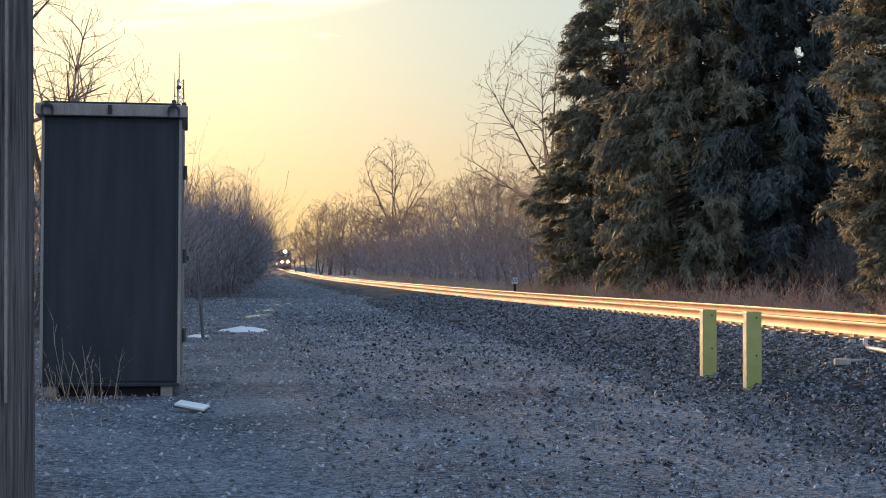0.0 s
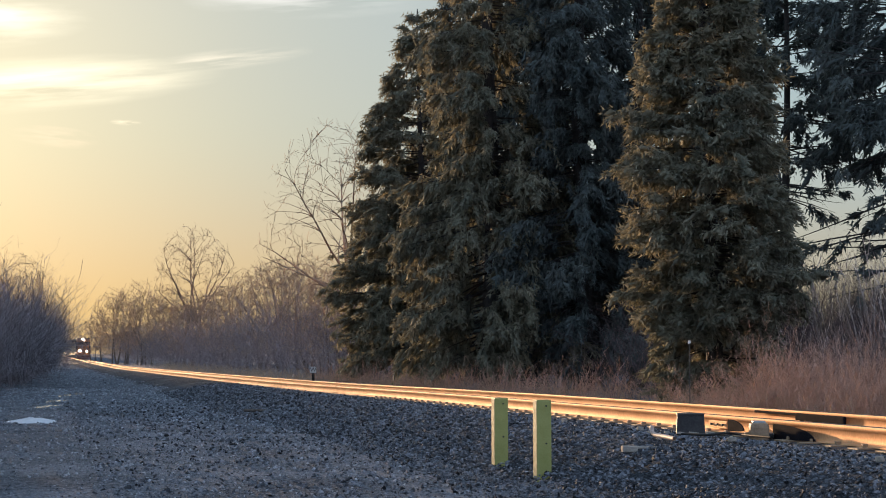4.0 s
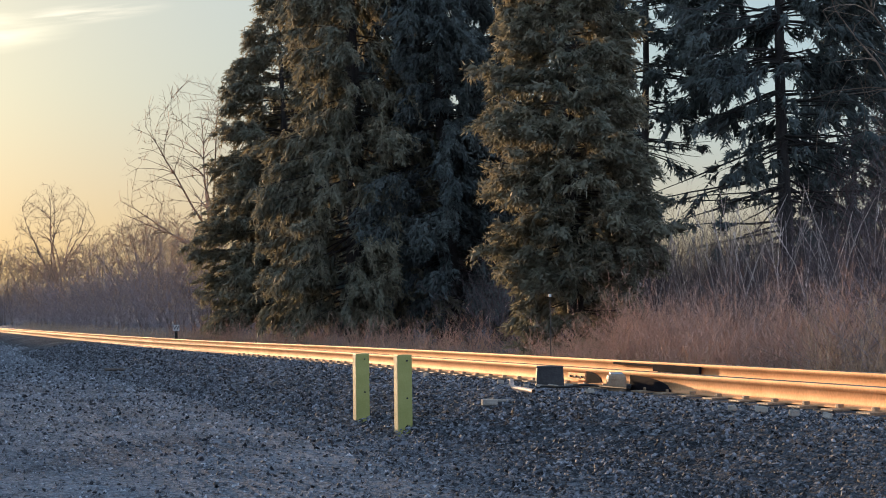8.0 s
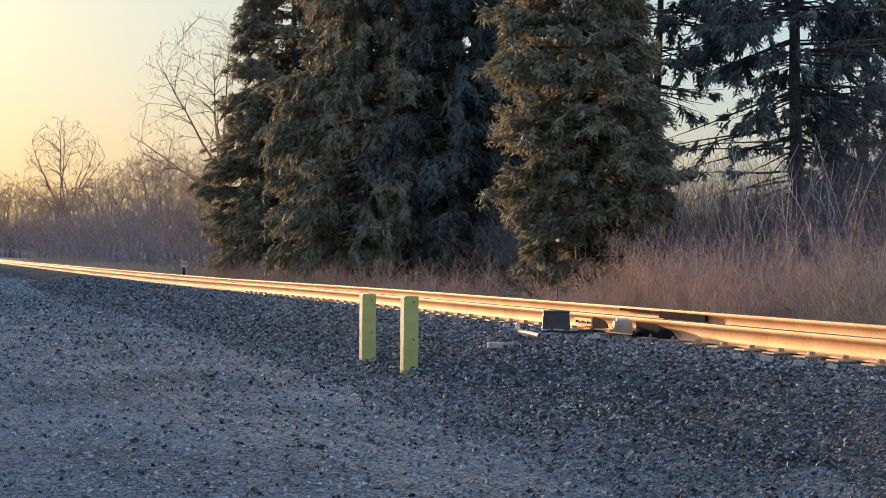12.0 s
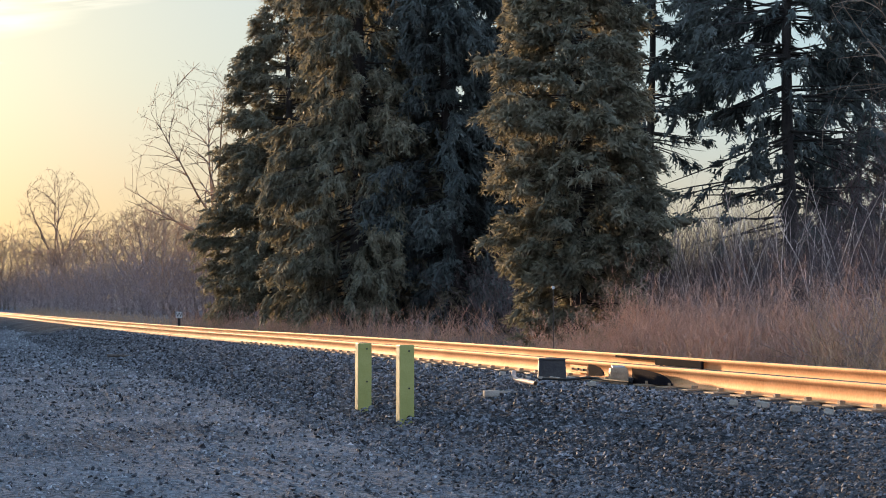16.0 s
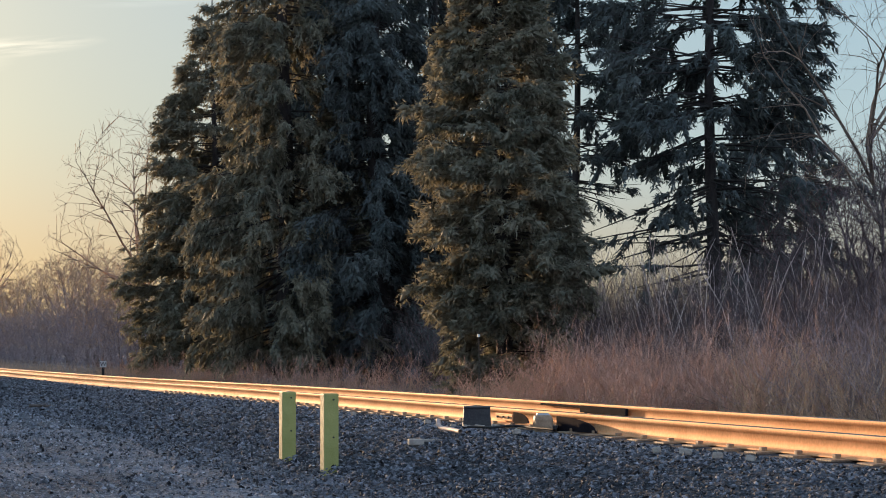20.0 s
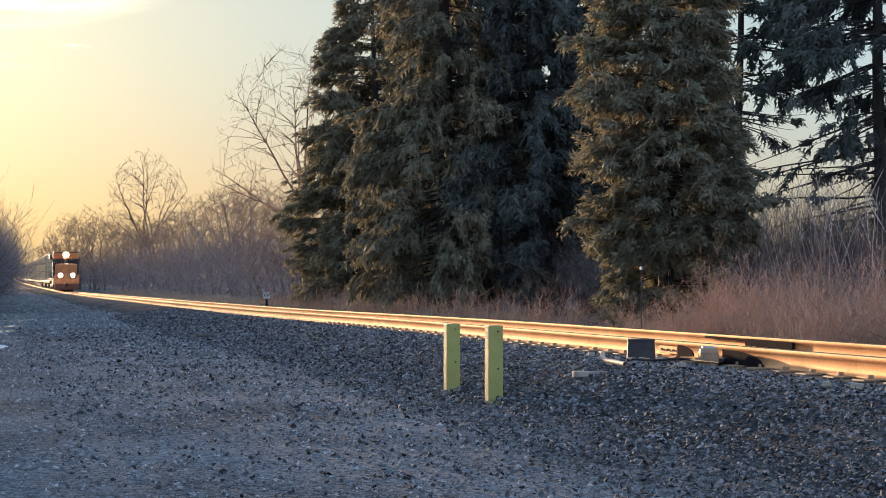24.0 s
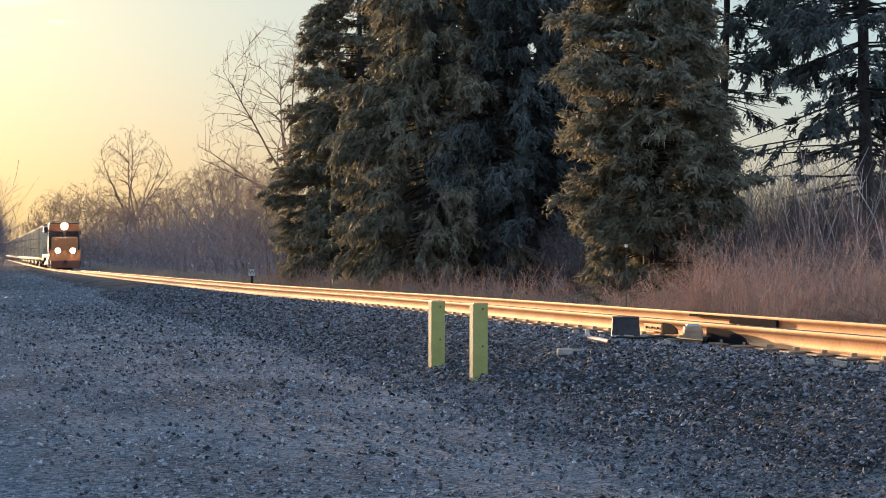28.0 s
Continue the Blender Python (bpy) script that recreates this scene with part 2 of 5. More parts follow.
M_LAMP = material("lit_headlight", (1.0, 0.86, 0.62), (1.0, 0.90, 0.70), 2, 0.4, 0.0, glow=30.0)
M_SIGN = material("white_sign_paint", (0.6, 0.6, 0.58), (0.78, 0.78, 0.75), 5, 0.5, 0.1)
M_BLACK = material("black_paint", (0.012, 0.012, 0.012), (0.03, 0.03, 0.03), 5, 0.6, 0.1)
# greasy black of the bar, also the dark of the shadow plates
M_GREASESHADOW = material("black_grease_and_shadow", (0.008, 0.007, 0.009), (0.022, 0.018, 0.022), 5, 0.95, 0.2, spec=0.05)
M_HOSE = material("pale_rubber_hose", (0.42, 0.31, 0.25), (0.66, 0.52, 0.44), 12, 0.6, 0.2)
M_RUSTBOX = material("rusty_steel_box", (0.24, 0.15, 0.09), (0.46, 0.32, 0.2), 8, 0.6, 0.3)
M_BARE = material("bare_shiny_metal", (0.85, 0.8, 0.7), (0.95, 0.9, 0.8), 4, 0.3, 0.0, 1.0)
M_GALV = material("galvanised_steel", (0.3, 0.3, 0.3), (0.5, 0.5, 0.5), 4, 0.45, 0.1, 0.6)


# ---- mesh helpers ----
def mesh_np(name, verts, quads=None, tris=None, smooth=False):
    """A mesh from arrays of vertices, quads and triangles."""
    me = bpy.data.meshes.new(name)
    verts = np.ascontiguousarray(verts, np.float32)
    loops, sizes = [], []
    for faces, k in ((quads, 4), (tris, 3)):
        if faces is not None and len(faces):
            loops.append(np.asarray(faces, np.int32).ravel())
            sizes.append(np.full(len(faces), k, np.int32))
    loops, sizes = np.concatenate(loops), np.concatenate(sizes)
    me.vertices.add(len(verts))
    me.vertices.foreach_set("co", verts.ravel())
    me.loops.add(len(loops))
    me.loops.foreach_set("vertex_index", loops)
    me.polygons.add(len(sizes))
    me.polygons.foreach_set("loop_start", np.concatenate(([0], np.cumsum(sizes)[:-1])).astype(np.int32))
    if smooth:
        me.polygons.foreach_set("use_smooth", np.ones(len(sizes), bool))
    me.update(calc_edges=True)
    return me


def put(name, me, mat, parent=None, label=""):
    ob = new(name, me)
    me.materials.clear()
    me.materials.append(mat)
    if parent:
        ob.parent = parent
    if label:
        ob["label"] = label
    return ob


def part(name, bm, mat, parent, label="", smooth=False):
    me = bpy.data.meshes.new(name)
    if smooth:
        for f in bm.faces:
            f.smooth = True
    bm.to_mesh(me)
    bm.free()
    return put(name, me, mat, parent, label)


def empty(name, m=None):
    ob = new(name)
    ob.empty_display_size = 0.2
    if m is not None:
        ob.matrix_basis = m
    return ob


def box(bm, cx, cy, cz, sx, sy, sz, bevel=0.0):
    """A bevelled box of full sizes sx, sy, sz about its centre, added to bm."""
    made = bmesh.ops.create_cube(bm, size=1.0)["verts"]
    bmesh.ops.transform(bm, verts=made, matrix=Matrix.Translation((cx, cy, cz)) @ Matrix.Diagonal((sx, sy, sz, 1)))
    if bevel:
        edges = list({e for v in made for e in v.link_edges})
        bmesh.ops.bevel(bm, geom=edges, offset=bevel, segments=2, affect="EDGES", profile=0.6)
    return bm


def boxed(*args, **kw):
    return box(bmesh.new(), *args, **kw)


def cyl(r1, r2, depth, seg=16, m=None, bm=None):
    bm = bm or bmesh.new()
    made = bmesh.ops.create_cone(bm, cap_ends=True, segments=seg, radius1=r1, radius2=r2, depth=depth)["verts"]
    if m is not None:
        bmesh.ops.transform(bm, verts=made, matrix=m)
    return bm


def unit(v):
    return v / np.maximum(np.linalg.norm(v, axis=-1, keepdims=True), 1e-9)


def sides(d):
    """Two unit vectors across each direction."""
    ref = np.where(np.abs(d[:, 2:3]) > 0.9, np.array([[1.0, 0, 0]]), np.array([[0, 0, 1.0]]))
    a = unit(np.cross(d, ref))
    return a, np.cross(d, a)


def tubes(paths, radii, k=3):
    """Tapered tubes along N polylines (N, S, 3) with radii (N, S)."""
    n, s, _ = paths.shape
    d = unit(np.gradient(paths, axis=1)).reshape(-1, 3)
    a, b = sides(d)
    ang = np.arange(k) * 2 * np.pi / k
    ring = np.cos(ang)[None, :, None] * a[:, None] + np.sin(ang)[None, :, None] * b[:, None]
    v = paths.reshape(-1, 1, 3) + ring * radii.reshape(-1, 1, 1)
    base = (np.arange(n)[:, None, None] * s + np.arange(s - 1)[None, :, None]) * k
    i = np.arange(k)[None, None, :]
    j = (i + 1) % k
    if k == 2:
        i, j = i[..., :1], j[..., :1]
    q = np.stack([base + i, base + j, base + k + j, base + k + i], -1).reshape(-1, 4)
    return v.reshape(-1, 3), q


def join(pieces):
    vs, qs, off = [], [], 0
    for v, q in pieces:
        vs.append(v)
        qs.append(q + off)
        off += len(v)
    return np.concatenate(vs), np.concatenate(qs)


def shoots(rng, start, way, length, radius, seg, wobble, lift):
    """Wavering branches: paths (N, seg + 1, 3) and radii."""
    n = len(start)
    pts, d, p = [start], way.copy(), start.copy()
    for _ in range(seg):
        d = unit(d + rng.normal(0, wobble, (n, 3)) + np.array([0, 0, lift]))
        p = p + d * (length / seg)[:, None]
        pts.append(p)
    t = np.linspace(0, 1, seg + 1)[None]
    return np.stack(pts, 1), radius[:, None] * (1 - 0.75 * t)


def offshoots(rng, paths, radii, length, each, t0, spread, ratio, thick):
    """Starts, ways, lengths and radii of the next order of branches."""
    n, s, _ = paths.shape
    who = np.repeat(np.arange(n), each)
    t = t0 + (1 - t0) * rng.random(len(who)) ** 0.9
    f = t * (s - 1)
    i = np.minimum(f.astype(int), s - 2)
    w = (f - i)[:, None]
    p = paths[who, i] * (1 - w) + paths[who, i + 1] * w
    d = unit(paths[who, i + 1] - paths[who, i])
    a, b = sides(d)
    th = rng.random(len(who)) * 2 * np.pi
    across = np.cos(th)[:, None] * a + np.sin(th)[:, None] * b
    ang = spread * (0.7 + 0.6 * rng.random(len(who)))[:, None]
    way = unit(d * np.cos(ang) + across * np.sin(ang))
    ln = length[who] * ratio * (1.15 - 0.6 * t) * (0.6 + 0.7 * rng.random(len(who)))
    r = (radii[who, i] * (1 - w[:, 0]) + radii[who, i + 1] * w[:, 0]) * thick
    return p, way, ln, r


# ---- the lie of the land ----
PHI = radians(10.4)             # the track's way, left of +y
TD = np.array([-math.sin(PHI), math.cos(PHI)])
TN = np.array([math.cos(PHI), math.sin(PHI)])
NEAR_RAIL, CENTRE, FAR_RAIL = 7.2, 7.953, 8.707
TRACK_Z = ((-60, 0.70), (0, 0.70), (12, 0.67), (30, 0.60), (50, 0.46), (75, 0.36), (150, 0.12), (190, 0.02), (300, 0.10), (500, 0.5), (900, 1.4), (2600, 3.0))
GROUND_Z = ((-60, 0.0), (5, 0.0), (12, 0.10), (18, 0.2), (30, 0.22), (50, 0.1), (75, 0.02), (150, -0.2), (190, -0.3), (300, -0.25), (500, 0.1), (900, 0.9), (2600, 2.0))


def smooth_interp(s, knots):
    ks, kz = np.array(knots).T
    w = 3.0 + 0.04 * np.abs(s)
    return sum(np.interp(s + o * w, ks, kz) for o in (-1, -0.5, 0, 0.5, 1)) / 5


def track_z(s):
    """The height of the rails' feet."""
    return smooth_interp(np.asarray(s, float), TRACK_Z)


def land(x, y):
    """The height of the ground, with the ballast bank."""
    x, y = np.asarray(x, float), np.asarray(y, float)
    s, u = x * TD[0] + y * TD[1], x * TN[0] + y * TN[1]
    g = smooth_interp(s, GROUND_Z) + np.where(u > CENTRE, np.clip((u - CENTRE - 3) * 0.03, 0, 0.5), 0)
    top = track_z(s) - 0.05
    w = np.clip((np.abs(u - CENTRE) - 1.75) / 1.9, 0, 1)
    w = w * w * (3 - 2 * w)
    return top * (1 - w) + g * w


def on_track(s, u):
    p = s * TD + u * TN
    return float(p[0]), float(p[1])


def land_at(x, y):
    return float(land(np.array([x]), np.array([y]))[0])


def lumps(x, y, scale, seed):
    """Cheap smooth unevenness from a few waves."""
    r = np.random.RandomState(seed)
    out = np.zeros_like(x)
    for k in range(7):
        a, f = r.random_sample() * 6.28, scale * (0.6 + 1.6 * r.random_sample())
        out += np.sin((x * math.cos(a) + y * math.sin(a)) * f + r.random_sample() * 6.28)
    return out / 7


def grid_sheet(xs, ys, height):
    gx, gy = np.meshgrid(xs, ys)
    v = np.stack([gx.ravel(), gy.ravel(), height(gx.ravel(), gy.ravel())], -1)
    nx, ny = len(xs), len(ys)
    i = (np.arange(ny - 1)[:, None] * nx + np.arange(nx - 1)[None]).ravel()
    return v, np.stack([i, i + 1, i + nx + 1, i + nx], -1)


def axis(knots):
    return np.concatenate([np.arange(a, b, st) for a, b, st in knots])


gx = axis(((-1500, -200, 100), (-200, -120, 8), (-120, -8, 0.8), (-8, 16, 0.3), (16, 60, 1.0), (60, 200, 10), (200, 1501, 100)))
gy = axis(((-200, -20, 10), (-20, 8, 1), (8, 34, 0.3), (34, 80, 0.8), (80, 260, 4), (260, 1000, 20), (1000, 2601, 200)))
gv, gq = grid_sheet(gx, gy, lambda x, y: land(x, y) + np.where(np.abs(y - 20) < 60, 0.018 * lumps(x, y, 2.2, 1) + 0.008 * lumps(x, y, 9, 2), 0) - (0.07 + 0.0008 * np.clip(y, 0, 500)) * np.clip(((x * TN[0] + y * TN[1]) - 4.6) / 0.8, 0, 1) * np.clip((11.6 - (x * TN[0] + y * TN[1])) / 0.8, 0, 1))
ground = put("ground", mesh_np("ground", gv, gq, smooth=True), M_ROAD)
tagged(ground, "grey frosty gravel yard and track-side ground", "ground", kind="structure")

# ballast bank: a strip just above the ground, of darker stones
bs = axis(((-12, 8, 0.8), (8, 45, 0.14), (45, 120, 1.0), (120, 700, 10)))
bu = np.concatenate([np.linspace(3.8, 7.0, 30), np.linspace(7.1, 11.9, 26)])


def bank_height(uu, ss):
    x, y = ss * TD[0] + uu * TN[0], ss * TD[1] + uu * TN[1]
    edge = np.clip((np.minimum(uu - 4.4 + 1.3 * lumps(x, y, 0.6, 12) + 0.8 * lumps(x, y, 2.2, 13) + 0.5 * lumps(x, y, 6.5, 14), 11.9 - uu)) / 1.2, 0, 1)
    return land(x, y) - 0.045 + edge * 0.08 + 0.012 * lumps(x, y, 5, 8) + np.where(ss < 60, edge * (0.02 * lumps(x, y, 6, 4) + 0.014 * lumps(x, y, 20, 5)), 0)


bv, bq = grid_sheet(bu, bs, bank_height)
bv = np.stack([bv[:, 1] * TD[0] + bv[:, 0] * TN[0], bv[:, 1] * TD[1] + bv[:, 0] * TN[1], bv[:, 2]], -1)
ballast = put("ballast_bank", mesh_np("ballast_bank", bv, bq[:, ::-1], smooth=True), M_BALLAST)
tagged(ballast, "dark crushed-stone ballast bank under the railway track", "ballast", kind="structure")


def stones(name, rng, x, y, size, mat, label, category, over=0.0, flat=1.0):
    """Angular stones lying half sunk in the ground, in one mesh."""
    n = len(x)
    oct_v = np.array([[1, 0, 0], [0, 1, 0], [-1, 0, 0], [0, -1, 0], [0, 0, 0.8], [0, 0, -0.8], [0.6, 0.6, 0.45], [-0.6, -0.6, 0.4]])
    oct_f = np.array([[0, 6, 4], [6, 1, 4], [1, 2, 4], [2, 7, 4], [7, 3, 4], [3, 0, 4], [0, 1, 6], [2, 3, 7]])
    v = oct_v[None] * (0.6 + 0.7 * rng.random((n, 8, 1))) * (size[:, None, None] * (0.5 + 0.9 * rng.random((n, 1, 3)))) * np.array([1, 1, flat])
    th = rng.random(n) * 6.28
    c, s = np.cos(th)[:, None], np.sin(th)[:, None]
    tilt = rng.normal(0, 0.75, (n, 1))
    vx, vy, vz = v[..., 0], v[..., 1], v[..., 2]
    vy, vz = vy * np.cos(tilt) - vz * np.sin(tilt), vy * np.sin(tilt) + vz * np.cos(tilt)
    z = land(x, y) + size * 0.3 + over
    v = np.stack([vx * c - vy * s + x[:, None], vx * s + vy * c + y[:, None], vz + z[:, None]], -1).reshape(-1, 3)
    f = (oct_f[None] + np.arange(n)[:, None, None] * 8).reshape(-1, 3)
    ob = put(name, mesh_np(name, v, tris=f), mat)
    return tagged(ob, label, category, kind="stuff")


rng = np.random.default_rng(7)
n = 54000
ss, uu = 6.4 * np.exp(2.3 * rng.random(n)), np.where(rng.random(n) < 0.86, 4.0 + 2.95 * rng.random(n) ** 0.8, 7.2 + 3.7 * rng.random(n))
stones("ballast_stones", rng, ss * TD[0] + uu * TN[0], ss * TD[1] + uu * TN[1], (0.009 + 0.018 * rng.random(n) ** 2.0) * (ss / 11) ** 0.5, M_STONE, "loose angular dark ballast stones on the bank", "stones", over=0.04 - 0.05 * np.clip((uu - 6.75) / 0.15, 0, 1), flat=0.8)
n = 13000
ss, uu = 9.0 * np.exp(1.7 * rng.random(n)), 5.2 - 4.7 * rng.random(n) ** 2.0
stones("strewn_stones", rng, ss * TD[0] + uu * TN[0], ss * TD[1] + uu * TN[1], (0.008 + 0.02 * rng.random(n) ** 2) * (ss / 11) ** 0.4, M_STONE, "ballast stones strewn out over the gravel yard", "stones", over=0.004)
n = 30000
ss, uu = 8.5 * np.exp(2.2 * rng.random(n)), -5.0 + 10.0 * rng.random(n)
ss[:8000] = 60 * np.exp(1.3 * rng.random(8000))
stones("gravel_pebbles", rng, ss * TD[0] + uu * TN[0], ss * TD[1] + uu * TN[1], (0.008 + 0.014 * rng.random(n) ** 2) * (ss / 11) ** 0.5, M_PEBBLE, "small grey gravel pebbles scattered over the yard", "pebbles")


n = 150
ss, uu = 9.0 * np.exp(1.0 * rng.random(n)), 6.3 + 0.75 * rng.random(n)
stones("wood_splinters", rng, ss * TD[0] + uu * TN[0], ss * TD[1] + uu * TN[1], 0.02 + 0.035 * rng.random(n) ** 2, M_CHIP, "pale splinters and chips strewn along the rail", "debris", over=0.012, flat=0.35)


# ---- railway track ----
track = tagged(empty("railway_track"), "single railway track with rusty rails on ballast", "railway track", kind="structure")
RAIL_H = 0.186
prof = [(-0.076, 0), (0.076, 0), (0.076, 0.011), (0.046, 0.018), (0.021, 0.025), (0.013, 0.034), (0.0105, 0.06), (0.0095, 0.133), (0.036, 0.142), (0.0375, 0.170), (0.034, 0.181), (0.023, 0.186)]
prof = prof + [(-a, z) for a, z in prof[:1:-1]]


def rail(u, name, label):
    s = axis(((-12, 60, 1.0), (60, 200, 2.5), (200, 900, 10)))
    k, m = len(prof), len(s)
    z0 = track_z(s)
    v = np.array([[[*(si * TD + (u + a) * TN), zi + h] for a, h in prof] for si, zi in zip(s, z0)]).reshape(-1, 3)
    i = (np.arange(m - 1)[:, None] * k + np.arange(k)[None])
    j = (np.arange(m - 1)[:, None] * k + (np.arange(k)[None] + 1) % k)
    q = np.stack([i, j, j + k, i + k], -1).reshape(-1, 4)
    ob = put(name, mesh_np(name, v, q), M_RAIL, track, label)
    ob.data.materials.append(M_RAILTOP)
    which = np.zeros((m - 1, k), np.int32)
    which[:, 10:13] = 1
    ob.data.polygons.foreach_set("material_index", which.ravel())
    return ob


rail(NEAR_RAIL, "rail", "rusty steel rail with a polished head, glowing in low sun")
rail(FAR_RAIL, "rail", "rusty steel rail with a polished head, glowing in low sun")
tie_me = bpy.data.meshes.new("tie")
boxed(0, 0, 0, 2.6, 0.22, 0.17, bevel=0.012).to_mesh(tie_me)
tie_me.materials.append(M_TIE)
plate_me = bpy.data.meshes.new("tie_plate")
boxed(-0.02, 0, 0, 0.42, 0.2, 0.03, bevel=0.004).to_mesh(plate_me)
plate_me.materials.append(M_RUSTBOX)
spike_me = bpy.data.meshes.new("spike")
boxed(0, 0, 0.012, 0.05, 0.045, 0.045, bevel=0.006).to_mesh(spike_me)
spike_me.materials.append(M_RUSTBOX)
r = random.Random(3)
for i in range(110):
    s = 6.0 + 0.52 * i
    z = float(track_z(s))
    m = pose(*on_track(s, CENTRE + r.uniform(-0.05, 0.05)), z - 0.092, 0, 0, math.degrees(PHI) + r.uniform(-1, 1))
    t_ = new("tie", tie_me)
    t_.parent, t_.matrix_basis = track, m
    for u in (NEAR_RAIL, FAR_RAIL):
        p_ = new("tie_plate", plate_me)
        p_.parent, p_.matrix_basis = track, pose(*on_track(s, u), z - 0.010, 0, 0, math.degrees(PHI))
    if i < 60:
        k_ = new("spike", spike_me)
        k_.parent, k_.matrix_basis = track, pose(*on_track(s + 0.05, NEAR_RAIL - 0.088), z + 0.001, 0, 0, math.degrees(PHI))



# ---- the relay cabinet and what stands by it ----
def relay_cabinet(m):
    c = tagged(empty("relay_cabinet", m), "tall dark-painted steel relay cabinet with pale roof rim on skids", "cabinet")
    W_, D_, H_ = 1.34, 1.5, 2.69
    part("body", boxed(0, D_ / 2, 0.12 + H_ / 2, W_, D_, H_, bevel=0.012), M_SHED, c)
    part("front_panel", boxed(0, -0.006, 0.12 + H_ / 2, W_ - 0.09, 0.012, H_ - 0.08, bevel=0.004), M_SHED, c)
    for x in (-W_ / 2 + 0.012, W_ / 2 - 0.012):
        part("corner_trim", boxed(x + math.copysign(0.02, x), D_ / 2, 0.12 + H_ / 2, 0.03, D_ + 0.02, H_ - 0.02, bevel=0.004), M_SHEDTRIM, c)
    roof = bmesh.new()
    box(roof, 0, D_ / 2, 0.12 + H_ + 0.065, W_ + 0.16, D_ + 0.22, 0.12, bevel=0.012)
    roof = part("roof", roof, M_SHEDTRIM, c, "pale weathered roof rim")
    ridge = bmesh.new()
    box(ridge, 0, D_ / 2, 0.12 + H_ + 0.135, W_ + 0.02, D_ + 0.1, 0.03, bevel=0.01)
    part("roof_sheet", ridge, M_SHED, c)
    for x in (-W_ / 2 + 0.04, W_ / 2 - 0.06):
        ring = bmesh.new()
        for k in range(12):
            a0, a1 = math.pi * k / 11, 0
            box(ring, x + 0.05 * math.cos(a0), -0.135, 0.12 + H_ + 0.06 + 0.05 * math.sin(a0), 0.026, 0.025, 0.026)
        box(ring, x - 0.05, -0.135, 0.12 + H_ + 0.035, 0.024, 0.025, 0.07)
        box(ring, x + 0.05, -0.135, 0.12 + H_ + 0.035, 0.024, 0.025, 0.07)
        part("lifting_ring", ring, M_DARKSTEEL, c, "dark steel lifting eye")
    part("roof_clip", boxed(-0.02, -0.125, 0.12 + H_ + 0.07, 0.035, 0.03, 0.09, bevel=0.004), M_BLACK, c)
    # light on the side face is put into the door's pale colour
    door = part("side_door", boxed(W_ / 2 + 0.035, D_ / 2, 0.12 + H_ / 2, 0.03, D_ - 0.2, H_ - 0.2, bevel=0.006), M_SHEDTRIM, c, "side door coloured pale as if lit")
    part("door_handle", boxed(W_ / 2 + 0.075, 0.25, 0.12 + 1.28, 0.06, 0.12, 0.05, bevel=0.01), M_DARKSTEEL, door)
    for z in (0.5, 1.3, 2.15):
        part("hinge", cyl(0.02, 0.02, 0.14, 10, Matrix.Translation((W_ / 2 + 0.06, 0.1, 0.12 + z))), M_DARKSTEEL, door)
    # black block fills the gap under the body to stand for its shade
    part("base", boxed(0, D_ / 2 + 0.1, 0.06, W_ - 0.1, D_ - 0.2, 0.13, bevel=0.01), M_BLACK, c)
    for x in (-0.58, 0.56):
        part("skid", boxed(x, D_ / 2 - 0.03, 0.06, 0.12, D_ - 0.05, 0.12, bevel=0.01), M_SHEDTRIM, c)
    part("sill", boxed(0.0, 0.0, 0.125, W_ + 0.03, 0.06, 0.03, bevel=0.004), M_SHED, c)
    return c


relay_cabinet(pose(-4.56, 16.74, land_at(-4.56, 16.8) + 0.0, 0, 0.4, 12.5))


def utility_pole(x, y):
    p = tagged(empty("utility_pole", pose(x, y, land_at(x, y))), "dark weathered wooden utility pole with deep cracks", "pole")
    rng_ = np.random.default_rng(5)
    k, hs = 40, np.linspace(-0.3, 9.0, 40)
    ang = np.arange(k) * 2 * np.pi / k
    groove = 1 - 0.10 * (rng_.random(k) > 0.72)
    v = np.stack([np.stack([(0.165 - 0.006 * h) * groove * np.cos(ang + 0.01 * np.sin(h * 3)), (0.165 - 0.006 * h) * groove * np.sin(ang), np.full(k, h)], -1) for h in hs]).reshape(-1, 3)
    i = np.arange(39)[:, None] * k + np.arange(k)[None]
    j = np.arange(39)[:, None] * k + (np.arange(k)[None] + 1) % k
    put("shaft", mesh_np("shaft", v, np.stack([i, j, j + k, i + k], -1).reshape(-1, 4)), M_POLE, p)
    # pale wire and strips are added to draw the pole's upright highlights
    part("highlight_wire", cyl(0.006, 0.006, 8.5, 8, Matrix.Translation((0.062, -0.155, 4.2))), M_GALV, p, "pale wire added as a highlight streak down the pole")
    for x, y, z, ln in ((-0.03, -0.163, 0.9, 1.3), (0.112, -0.122, 2.0, 1.9), (-0.075, -0.148, 1.9, 0.9)):
        part("highlight_strip", boxed(x, y, z, 0.010, 0.008, ln, bevel=0.003), M_SHEDTRIM, p, "narrow pale strip painting a highlight on the pole")
    return p


utility_pole(-1.893, 5.32)


